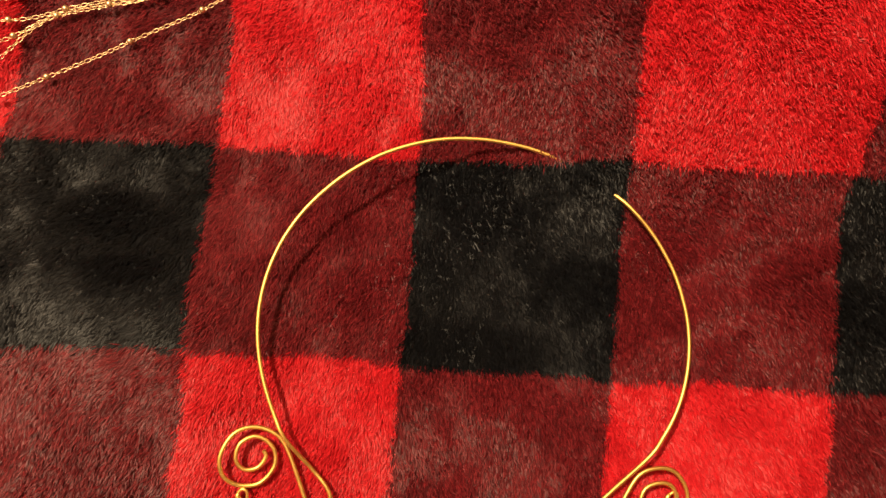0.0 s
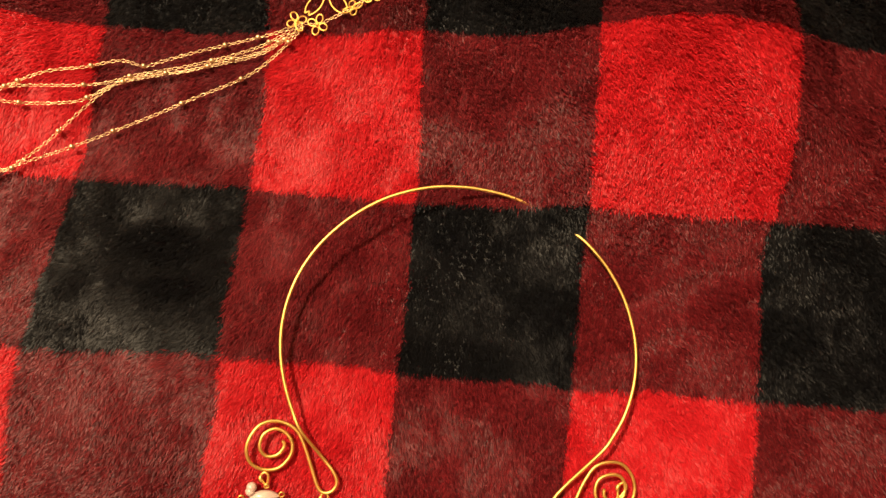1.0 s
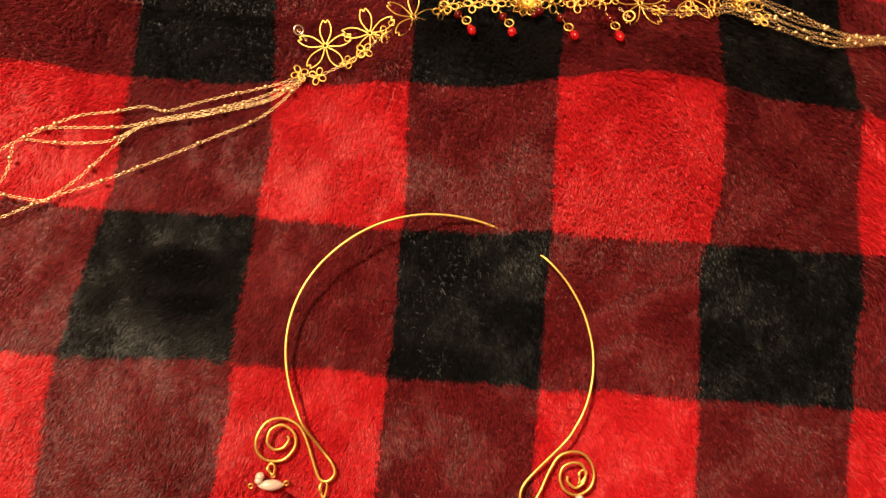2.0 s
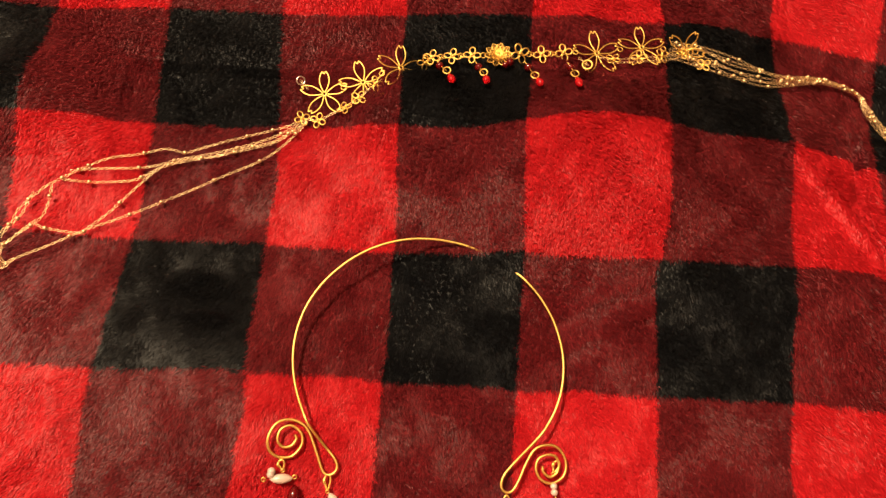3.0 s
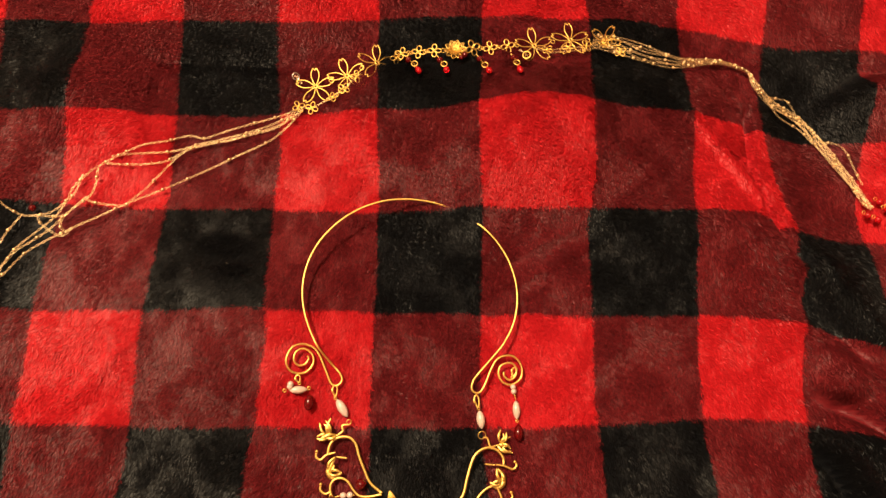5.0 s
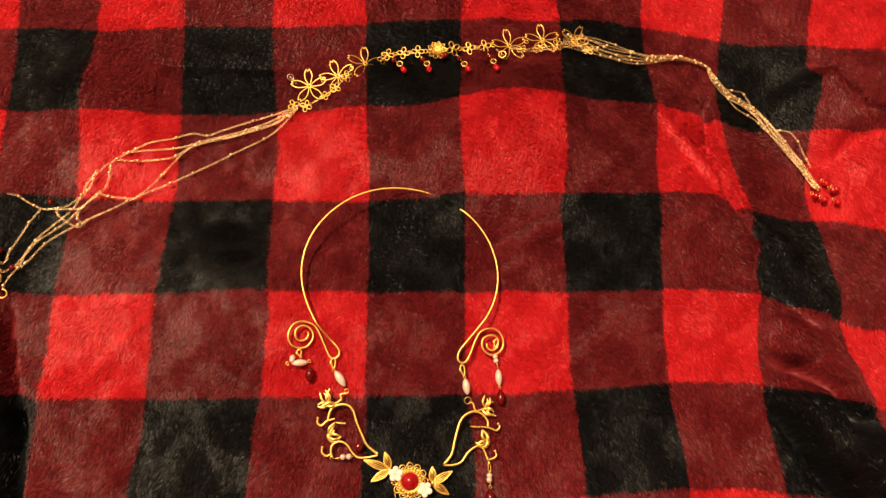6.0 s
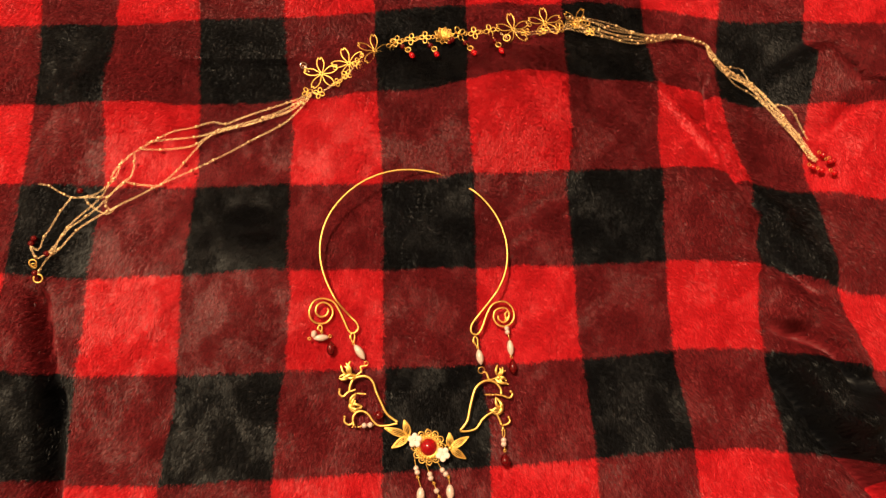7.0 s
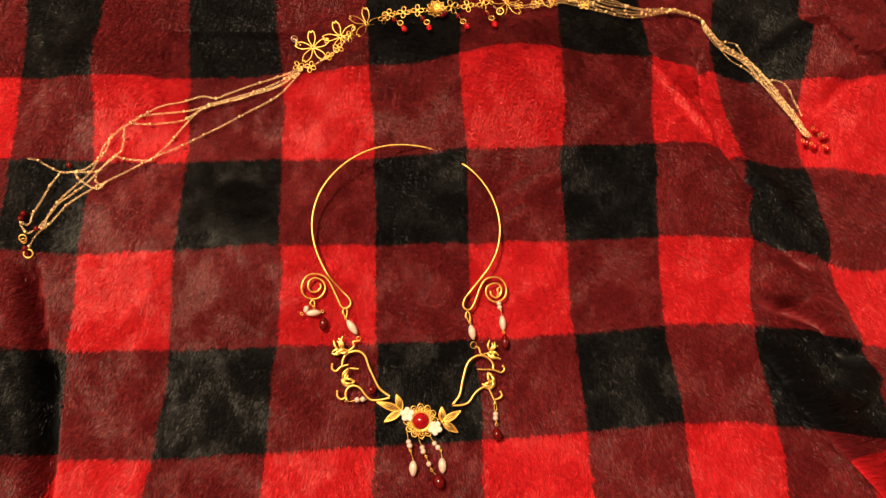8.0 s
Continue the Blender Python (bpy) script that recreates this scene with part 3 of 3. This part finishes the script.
def centre_piece():
    cab, first, second = [(26.4, -164.3), (18.6, -160.1), (34.4, -168.4)]
    c = on_choker(cab, 0.0008)
    bm = bmesh.new()
    # filigree rosette: scallops, scrolls and a ring
    for k in range(12):
        a = 2 * math.pi * k / 12
        out = Vector((math.cos(a), math.sin(a), 0))
        tube(bm, loop(c + out * 0.0080, 0.0017, (0, 0), 14, 1.0, a), 0.00032, 6, closed=True)
        tube(bm, loop(c + out * 0.0074 + Vector((0, 0, 0.0003)), 0.0008, (0, 0), 10), 0.00026, 6, closed=True)
        side = Vector((-out.y, out.x, 0))
        made = bmesh.ops.create_uvsphere(bm, u_segments=8, v_segments=6, radius=0.00062)
        bmesh.ops.translate(bm, verts=made["verts"], vec=c + out * (0.0098 if k % 3 == 0 else 0.0070) + side * 0.0004 + Vector((0, 0, 0.0003)))
    tube(bm, loop(c, 0.0062, n=32), 0.0005, 6, closed=True)
    rosette = piece("rosette", bm, GOLD, choker, "round gold filigree rosette")
    bm = bmesh.new()
    for k in range(22):
        a = 2 * math.pi * k / 22
        made = bmesh.ops.create_uvsphere(bm, u_segments=8, v_segments=6, radius=0.00095)
        bmesh.ops.translate(bm, verts=made["verts"], vec=c + Vector((math.cos(a) * 0.0058, math.sin(a) * 0.0059, 0.0013)))
    tube(bm, loop(c + Vector((0, 0, 0.0011)), 0.0052, n=32), 0.0006, 8, closed=True)
    piece("bezel", bm, GOLD, rosette, "beaded gold bezel")
    bm = bmesh.new()
    lathe(bm, c, c + Vector((0, 0.00001, 0.0042)), [(0, 0.0046), (0.25, 0.0048), (0.5, 0.0044), (0.72, 0.0034), (0.88, 0.0022), (0.97, 0.0011), (1, 0)], 24)
    piece("cabochon", bm, CABOCHON, rosette, "domed glossy red glass stone")
    shell_flower(first, 0.0042, choker, 0.3)
    shell_flower(second, 0.0042, choker, 0.9)
    for base, *tips in ([(15.4, -158), (12.7, -148.6), (1.1, -152.6), (5.2, -163.9)], [(38.8, -165.4), (38.8, -156.8), (49.7, -159.5), (47.5, -171.5)]):
        bm = bmesh.new()
        made = bmesh.ops.create_uvsphere(bm, u_segments=10, v_segments=7, radius=0.0013)
        bmesh.ops.translate(bm, verts=made["verts"], vec=on_choker(base, 0.0008))
        spray = piece("leaf_spray", bm, GOLD, choker, "three gold wire leaves")
        for tip in tips:
            wire_leaf(base, tip, 0.0037, spray)


centre_piece()
for strand, kind in (([(18.1, -169.6), (18.9, -175.6), (19.5, -177.8), (19.7, -180.4), (21.2, -185.7), (20.9, -194.9)], 1), ([(24.5, -173.7), (26.6, -179.1), (27.1, -181.3), (28.7, -184.2), (30.1, -188.3), (31.6, -191.7), (33.8, -194.3), (37.4, -202.5)], 2), ([(31, -172.4), (33.8, -177.2), (35.7, -179.5), (37.2, -181.1), (37.7, -184.9), (38, -194.2)], 3)):
    pendant = wire("pendant", strand[:-1], 0.00022, choker, "pearl pendant on a fine gold pin")
    pearl_at(strand[1], 0.0015, pendant)
    pearl_at(strand[2], 0.0016, pendant)
    jump_ring(strand[3], 0.0007, pendant)
    if kind == 2:
        pearl_at(strand[4], 0.0015, pendant)
        jump_ring(strand[5], 0.0008, pendant)
        bead_between("drop_bead", strand[6], strand[7], 0.0070, GARNET, pendant, "large dark red glass drop bead", barrel)
    else:
        bead_between("long_pearl", strand[4], strand[5], 0.0047, PEARL, pendant, "long cream pearl bead")


# ---- the flower chain ----
garland = thing("flower_chain", (0.05, 0.085, 0.002), "gold flower-link chain with bunched fine strands and red glass drops", "body chain")


def link_template():
    """One oval chain link, long side on x."""
    n, k = 10, 5
    co, faces = [], []
    for i in range(n):
        a = 2 * math.pi * i / n
        c = np.array([0.00096 * math.cos(a), 0.00046 * math.sin(a), 0])
        out = np.array([math.cos(a), math.sin(a), 0])
        for j in range(k):
            b = 2 * math.pi * j / k
            co.append(c + out * 0.00011 * math.cos(b) + np.array([0, 0, 0.00011 * math.sin(b)]))
            faces.append((i * k + j, ((i + 1) % n) * k + j, ((i + 1) % n) * k + (j + 1) % k, i * k + (j + 1) % k))
    return np.array(co), np.array(faces)


LINK_CO, LINK_FACES = link_template()
ball = bmesh.new()
bmesh.ops.create_uvsphere(ball, u_segments=10, v_segments=7, radius=0.00098)
BALL = smooth_mesh("bead", ball, PALE_GOLD)
PITCH = 0.00172


def chain(points, beads=0.021, phase=0.3):
    """A strand of fine links with a small bead here and there."""
    path = spline(points, 8)
    at = [0.0]
    for a, b in zip(path, path[1:]):
        at.append(at[-1] + (b - a).length)
    spots = np.arange(0, at[-1], PITCH)
    xyz = np.stack([np.interp(spots, at, [p[i] for p in path]) for i in range(3)], 1)
    ahead = np.gradient(xyz, axis=0)
    ahead /= np.linalg.norm(ahead, axis=1)[:, None] + 1e-12
    side = np.cross(ahead, (0, 0, 1.0))
    side /= np.linalg.norm(side, axis=1)[:, None] + 1e-12
    up = np.cross(side, ahead)
    roll = (np.arange(len(spots)) % 2) * 0.9 - 0.45 + rng.normal(0, 0.12, len(spots))
    c, s = np.cos(roll)[:, None], np.sin(roll)[:, None]
    across, lift = side * c + up * s, up * c - side * s
    co = xyz[:, None] + LINK_CO[None, :, :1] * ahead[:, None] + LINK_CO[None, :, 1:2] * across[:, None] + LINK_CO[None, :, 2:] * lift[:, None]
    faces = (LINK_FACES[None] + (np.arange(len(spots)) * len(LINK_CO))[:, None, None]).reshape(-1, 4)
    data = bpy.data.meshes.new("chain")
    data.from_pydata(co.reshape(-1, 3).tolist(), [], faces.tolist())
    data.polygons.foreach_set("use_smooth", [True] * len(data.polygons))
    data.materials.append(PALE_GOLD)
    strand = repeat("chain", data, Matrix(), garland, "fine gold link chain")
    run = beads * phase
    while beads and run < at[-1]:
        spot = Vector(np.interp(run, at, [p[i] for p in path]) for i in range(3)) + Vector((0, 0, 0.0002))
        bead = new("bead", BALL)
        bead.parent, bead.location = strand, spot
        run += beads * (0.55 + 0.9 * rng.random())
    return strand


def jittered(points, amount, lift, seed):
    r = random.Random(seed)
    return [on_pile((x + r.uniform(-amount, amount), y + r.uniform(-amount, amount)), lift) for x, y in points]


LONG_STRANDS = [
    [(-44.1, 53.1), (-51.6, 44.7), (-60.8, 37.1), (-77.5, 28.3), (-91.9, 19.4), (-114.9, 6.1), (-130.3, -2.6), (-145.2, -12), (-155.4, -18.6), (-174.4, -31.5), (-184.7, -43.8), (-189.6, -47.9)],
    [(-42.6, 55.1), (-55.4, 46), (-70.5, 40.7), (-84, 36.6), (-100.4, 32.1), (-107.7, 27.7), (-114.3, 19.8), (-122.8, 6.7), (-130.2, -2.2), (-133.3, -4.3), (-146.2, -3.9), (-151, -2.6)],
    [(-42.6, 55.1), (-55.4, 46.5), (-70.5, 41.2), (-82.1, 37), (-94.2, 34.5), (-105.3, 29.9), (-111.3, 25.2), (-117.7, 21.6), (-132.1, 19.4), (-144.3, 18.9)],
    [(-42.8, 56.2), (-55.6, 48.2), (-70.6, 42.6), (-84.1, 37.7), (-98, 34.1), (-111.8, 29), (-133.1, 25.4), (-142.5, 23.1)],
]
SHORT_STRANDS = [
    [(-43.6, 57.4), (-50.5, 53.8), (-60.8, 50.2), (-78, 44.7), (-90.2, 40.3), (-96.4, 37.8), (-104.3, 39.1), (-115.4, 34.8), (-130.2, 30.1), (-148, 17.3), (-152.7, 12), (-159, 3.5), (-161.5, -3.8), (-168.7, -11.1), (-179.9, -12.6)],
    [(-148.2, 14.8), (-148.4, 5.8), (-150.6, -1), (-156.5, -7.4), (-161.2, -13.6), (-161.3, -18.2), (-157.3, -21.1)],
    [(-202.8, -2.7), (-196.4, -4), (-190.7, -7.8), (-181.6, -12.5), (-173.4, -12.8), (-163.8, -12.9), (-159.3, -11)],
    [(-181.6, -12.5), (-187.4, -21.1), (-191.3, -29.6), (-195.4, -37.9), (-196.1, -42.2), (-198.4, -43.8), (-202.7, -41.6)],
]
END_STRANDS = [
    [(-154.8, 10.8), (-157.3, 1), (-161.4, -5.6), (-165.4, -12.9), (-172.4, -21), (-179.7, -28.5), (-185.3, -36.9), (-187.9, -44.1)],
    [(-151.9, -1), (-159.3, -11), (-166.2, -20), (-175, -27), (-181, -32), (-186.7, -40.2), (-193, -47.4)],
    [(-173.4, -12.8), (-171.4, -16.4), (-165.4, -21.4), (-159.5, -23), (-155.4, -18.6)],
    [(-202.6, -42.6), (-200.3, -46.8), (-197.3, -49.2), (-194, -47.7), (-187.8, -45.1), (-193, -51.9), (-196.1, -58.4)],
]
for i, strand in enumerate(LONG_STRANDS + SHORT_STRANDS + END_STRANDS):
    chain(jittered(strand, 0.3, 0.0014 + 0.0002 * (i % 4), i), phase=0.2 + 0.13 * (i % 5))
upper, lower, bundle = [(128.1, 108.1), (142.3, 108.7), (158.2, 106.1), (174.3, 102.1), (186.8, 100.5), (209.2, 103.8), (228.5, 99.2)], [(124.8, 97.1), (142.3, 95.3), (156.1, 92.4), (172.4, 91.3), (185.5, 93.6), (208.7, 100.8), (228.3, 98.2)], [(228.4, 98.7), (233.4, 90.1), (245.1, 77.7), (260.7, 67.5), (269.8, 51.8), (279.6, 30.6), (287.2, 12.2), (289.5, 7.6)]
for i in range(7):
    f = i / 6
    r = random.Random(60 + i)
    pts = [mid(a, b, min(1, max(0, f + r.uniform(-0.12, 0.12)))) for a, b in zip(upper, lower)]
    for k, p in enumerate(bundle[1:], 1):
        spread = (2.5 - 0.16 * k) * math.sin(1.3 * k + i * 0.9) + r.uniform(-0.5, 0.5)
        pts.append((p[0] + spread * 0.75, p[1] + spread * 0.65))
    chain([on_pile(p, 0.0016 + 0.0005 * (i % 3)) for p in pts], beads=0.017, phase=0.1 + 0.12 * i)
for i, strand in enumerate(([(242.2, 82.6), (250.1, 82), (254.3, 81.3), (257.7, 76.1), (260.7, 67.5)], [(269.9, 52.6), (278, 49.5), (281.9, 43.2), (284.7, 31.9), (287.8, 22.7)], [(240.7, 79.4), (248.3, 69.4), (259.9, 61.2), (266.2, 52.2)])):
    chain([on_pile(p, 0.0022) for p in strand], beads=0.012, phase=0.4)


def petal_flower_mesh():
    """Five notched petals of flat wire round a small eye."""
    bm = bmesh.new()
    half = [(1.0, 0.25), (3.2, 1.35), (6.2, 2.25), (9.0, 2.05), (11.0, 1.15), (11.4, 0.75), (10.1, 0.0)]
    outline = half + [(x, -y) for x, y in reversed(half[:-1])]
    for k in range(5):
        turn = Matrix.Rotation(2 * math.pi * k / 5, 3, "Z")
        tube(bm, spline([turn @ Vector((x * MM, y * MM, 0.00004 * x * x * 0.1)) for x, y in outline], 3, True), 0.00031, 6, closed=True, flat=0.7)
    tube(bm, loop((0, 0, 0.0002), 0.0010, n=12), 0.00042, 6, closed=True)
    return smooth_mesh("petal_flower", bm, GOLD)


def clover_mesh():
    """Four little loops about a bead."""
    bm = bmesh.new()
    for k in range(4):
        a = math.pi / 2 * k + 0.05
        tube(bm, loop((0.0021 * math.cos(a), 0.0021 * math.sin(a), 0), 0.00118, (0, 0), 12, 1.25, a), 0.00028, 6, closed=True)
    made = bmesh.ops.create_uvsphere(bm, u_segments=8, v_segments=6, radius=0.0008)
    return smooth_mesh("small_flower", bm, GOLD)


def lotus_mesh():
    """Three tiers of pointed, cupped petals with ribs."""
    bm = bmesh.new()
    for tier, (count, reach, lift) in enumerate(((10, 0.0066, 0.0), (10, 0.0046, 0.0007))):
        for k in range(count):
            a = 2 * math.pi * (k + 0.5 * tier) / count
            m = Matrix.Translation((0, 0, lift)) @ Matrix.Rotation(a, 4, "Z") @ Matrix.Rotation(-0.12 - 0.3 * tier, 4, "Y")
            w = reach * 0.24
            for side in (-1, 1):
                pts = [m @ Vector((x * reach, side * y * w, 0)) for x, y in ((0.15, 0.1), (0.5, 0.9), (0.75, 0.85), (1.0, 0.0))]
                tube(bm, spline(pts, 3), 0.00024, 5)
            tube(bm, [m @ Vector((0.2 * reach, 0, 0)), m @ Vector((0.9 * reach, 0, 0))], 0.00018, 5)
    made = bmesh.ops.create_uvsphere(bm, u_segments=10, v_segments=7, radius=0.0006)
    bmesh.ops.translate(bm, verts=made["verts"], vec=(0, 0, 0.0008))
    return smooth_mesh("lotus", bm, GOLD)


BIG, SMALL, LOTUS = petal_flower_mesh(), clover_mesh(), lotus_mesh()
jump = bmesh.new()
tube(jump, loop((0, 0, 0), 0.0012, n=12), 0.00021, 6, closed=True)
JUMP = smooth_mesh("jump_ring", jump, GOLD)


def lay(name, data, p, turn=0.0, lift=0.0016, tilt=(0, 0), label="", size=1.0):
    x, y = p[0] * MM, p[1] * MM
    e = 0.012
    gx, gy = 0.4 * float(relief(x + e, y) - relief(x - e, y)) / (2 * e), 0.4 * float(relief(x, y + e) - relief(x, y - e)) / (2 * e)
    m = Matrix.Translation(on_pile(p, lift)) @ Euler((math.atan(gy) + tilt[0], -math.atan(gx) + tilt[1], 0)).to_matrix().to_4x4() @ Matrix.Rotation(turn, 4, "Z") @ Matrix.Scale(size, 4)
    return repeat(name, data, m, garland, label)


def facing(a, b):
    return math.atan2(b[1] - a[1], b[0] - a[0])


FLOWER = "large five-petal gold wire flower"
big_left, big_right = [(-35.2, 69.9), (-36.5, 81.5), (-17.5, 76), (-21.6, 87), (-0.6, 84.4), (-1.5, 96.3), (-47.1, 76.4)], [(89.7, 94.9), (87.6, 106), (111.8, 101.8), (110.6, 112.6), (132.7, 103.1), (130.1, 110.9), (84.5, 86.6), (80.7, 91.2)]
lay("petal_flower", BIG, big_left[0], facing(big_left[0], big_left[1]), label=FLOWER)
lay("petal_flower", BIG, big_left[2], facing(big_left[2], big_left[3]), label=FLOWER)
# this one leans into the black pile
lay("petal_flower", BIG, big_left[4], facing(big_left[4], big_left[5]), lift=0.0008, tilt=(0, 0.34), label=FLOWER)
lay("petal_flower", BIG, big_right[0], facing(big_right[0], big_right[1]), tilt=(0.1, 0.1), label=FLOWER)
lay("petal_flower", BIG, big_right[2], facing(big_right[2], big_right[3]), label=FLOWER)
lay("petal_flower", BIG, big_right[4], facing(big_right[4], big_right[5]) + 0.4, tilt=(0.95, -0.3), lift=0.0028, label=FLOWER, size=0.85)
small_left, small_right, row = [(-44.2, 57.2), (-36.7, 56.3), (-24.9, 62.6), (-18.7, 67.7), (-11.6, 74.9), (10.5, 86.8)], [(97, 92), (109.8, 95.2), (121.1, 98), (132.5, 101.3), (142.2, 96.9), (137.3, 105.2)], [(13.6, 89.5), (23.2, 90.1), (32.2, 90.7), (44.2, 90.6), (54.1, 91.8), (64.1, 91.8), (74.1, 93.5)]
for i, p in enumerate(small_left[:5] + small_right[:5]):
    lay("small_flower", SMALL, p, 0.5 + 0.7 * i, 0.0024, (0.3 * math.sin(2.1 * i), 0.3 * math.cos(1.7 * i)), "small four-petal gold link")
lay("small_flower", SMALL, small_left[5], 0.2, 0.0012, (0.9, 0.5), "small four-petal gold link")
lay("small_flower", SMALL, small_right[5], 1.2, 0.0026, (0.5, 0.2), "small four-petal gold link")
for i, p in enumerate(row):
    if i == 3:
        lay("lotus", LOTUS, p, 0.1, 0.0018, label="raised gold lotus flower")
    elif i == 4:
        lay("small_flower", SMALL, p, 0.5, 0.002, (0.6, 0.3), "small four-petal gold link", 1.25)
    else:
        lay("small_flower", SMALL, p, 0.08 * (i - 3), 0.002, (0.06 * i, 0), "small four-petal gold link", 1.12)
for a, b in zip(row, row[1:]):
    lay("jump_ring", JUMP, mid(a, b, 0.42), lift=0.0018, tilt=(0.9, 0.1))
    lay("jump_ring", JUMP, mid(a, b, 0.58), lift=0.0018, tilt=(-0.3, 0.2))
lay("jump_ring", JUMP, mid(big_left[0], big_left[2]), lift=0.0026)
lay("jump_ring", JUMP, mid(big_left[2], big_left[4]), lift=0.0026)
lay("jump_ring", JUMP, mid(big_right[0], big_right[2]), lift=0.0026)
lay("jump_ring", JUMP, mid(big_right[2], big_right[4]), lift=0.0026)
lay("jump_ring", JUMP, mid(row[6], big_right[0], 0.35), lift=0.0024)
for a, b in zip(small_left[:4], small_left[1:5]):
    chain([on_pile(a, 0.0018), on_pile(mid(a, b), 0.0022), on_pile(b, 0.0018)], beads=0)
chain([on_pile(small_left[4], 0.0018), on_pile(mid(small_left[4], big_left[4], 0.6), 0.001), on_pile(mid(big_left[4], small_left[5], 0.2), -0.001)], beads=0)
chain([on_pile(p, 0.0016) for p in [mid(row[6], small_right[0], 0.7)] + small_right[:5]], beads=0)
chain([on_pile((p[0] + 1, p[1] - 2.2), 0.0018) for p in small_right[:5]], beads=0)

silver = bmesh.new()
tube(silver, loop((0, 0, 0), 0.0019, n=16), 0.0004, 7, closed=True)
CLASP_RING = smooth_mesh("clasp_ring", silver, SILVER)
lay("clasp_ring", CLASP_RING, big_left[6], lift=0.002, tilt=(0.3, 0.3), label="pale silver-gold clasp ring")
chain([on_pile(big_left[6], 0.0016), on_pile((big_left[6][0] + 2.6, big_left[6][1] - 2.6), 0.0016), on_pile((big_left[6][0] + 3.6, big_left[6][1] - 4.2), 0.0016)], beads=0)
hook = bmesh.new()
tube(hook, loop((0, 0, 0), 0.0022, n=16), 0.0004, 7, closed=True)
HOOK = smooth_mesh("clasp_ring", hook, GOLD)
lay("clasp_ring", HOOK, big_right[6], lift=0.002, tilt=(0.2, -0.2), label="gold clasp ring")
chain([on_pile(big_right[6], 0.002), on_pile(big_right[7], 0.002)], beads=0)


def glass_bead(p, r, surface, label, name="glass_bead"):
    """A small faceted round bead."""
    bm = bmesh.new()
    bmesh.ops.create_icosphere(bm, subdivisions=2, radius=r)
    bmesh.ops.translate(bm, verts=bm.verts[:], vec=on_pile(p, r * 0.7))
    return piece(name, bm, surface, garland, label)


def red_drop(bead, ring, tip):
    """A dark bead, a gold ring and a bright glass drop, hung from the row."""
    glass_bead(bead, 0.0019, GARNET, "dark red glass bead")
    lay("jump_ring", JUMP, ring, lift=0.0026, size=1.45)
    bm = bmesh.new()
    a, b = on_pile(mid(ring, tip, 0.2), 0.0018), on_pile(mid(ring, tip, 1.45), 0.0018)
    lathe(bm, a, b, pear(0.0035))
    piece("glass_drop", bm, RUBY, garland, "bright red glass drop")
    bm = bmesh.new()
    tube(bm, [on_pile((bead[0] - 1.5, bead[1] + 3.0), 0.002), on_pile(bead, 0.002), on_pile(ring, 0.002)], 0.00025, 6)
    piece("pin", bm, GOLD, garland)


d = [(17.5, 85), (21, 81.4), (23.4, 76.8), (35.4, 83.7), (37.7, 79.7), (39, 75.5), (49.5, 86.9), (57.8, 83.4), (60.3, 77.5), (62.5, 73.3), (76.9, 84.3), (78.2, 79.6), (79.6, 74.1)]
for k in (0, 3, 7, 10):
    red_drop(d[k], d[k + 1], d[k + 2])
glass_bead(d[6], 0.0019, GARNET, "dark red glass bead")
glass_bead((d[6][0] - 2.0, d[6][1] - 1.6), 0.0015, GARNET, "dark red glass bead")
for k, p in enumerate([(-201.7, -36.9), (-203, -39.9), (-198.6, -57.9), (-177.1, -8.4), (-192.7, -46.6)]):
    glass_bead(p, 0.0019, GARNET, "dark red glass bead")
for k, p in enumerate([(286.9, 3), (294.4, 11.1), (297.3, 5.8), (291.2, -0), (298.3, -2.4), (299.1, 6.4)]):
    bm = bmesh.new()
    q = on_pile(p, 0.0022)
    a = 0.6 * math.sin(3 * k)
    lathe(bm, q - Vector((math.cos(a), math.sin(a), 0)) * 0.0024, q + Vector((math.cos(a), math.sin(a), 0)) * 0.0024, oval(0.0040))
    piece("glass_drop", bm, RUBY, garland, "bright red glass drop")
    lay("jump_ring", JUMP, (p[0] - 2.4, p[1] + 1.8), lift=0.003, tilt=(0.4, 0.3), size=0.9)
ends = [(-200.3, -51.8), (-196.9, -60.9), (-199.2, -53.6)]
lay("clasp_ring", HOOK, ends[0], lift=0.0018, tilt=(0.2, 0.2), label="gold clasp ring", size=0.9)
lay("clasp_ring", HOOK, ends[1], lift=0.0018, tilt=(-0.1, 0.2), label="gold clasp ring", size=1.1)
lay("clasp_ring", HOOK, ends[2], lift=0.0024, tilt=(0.6, 0.4), label="gold clasp ring", size=0.7)
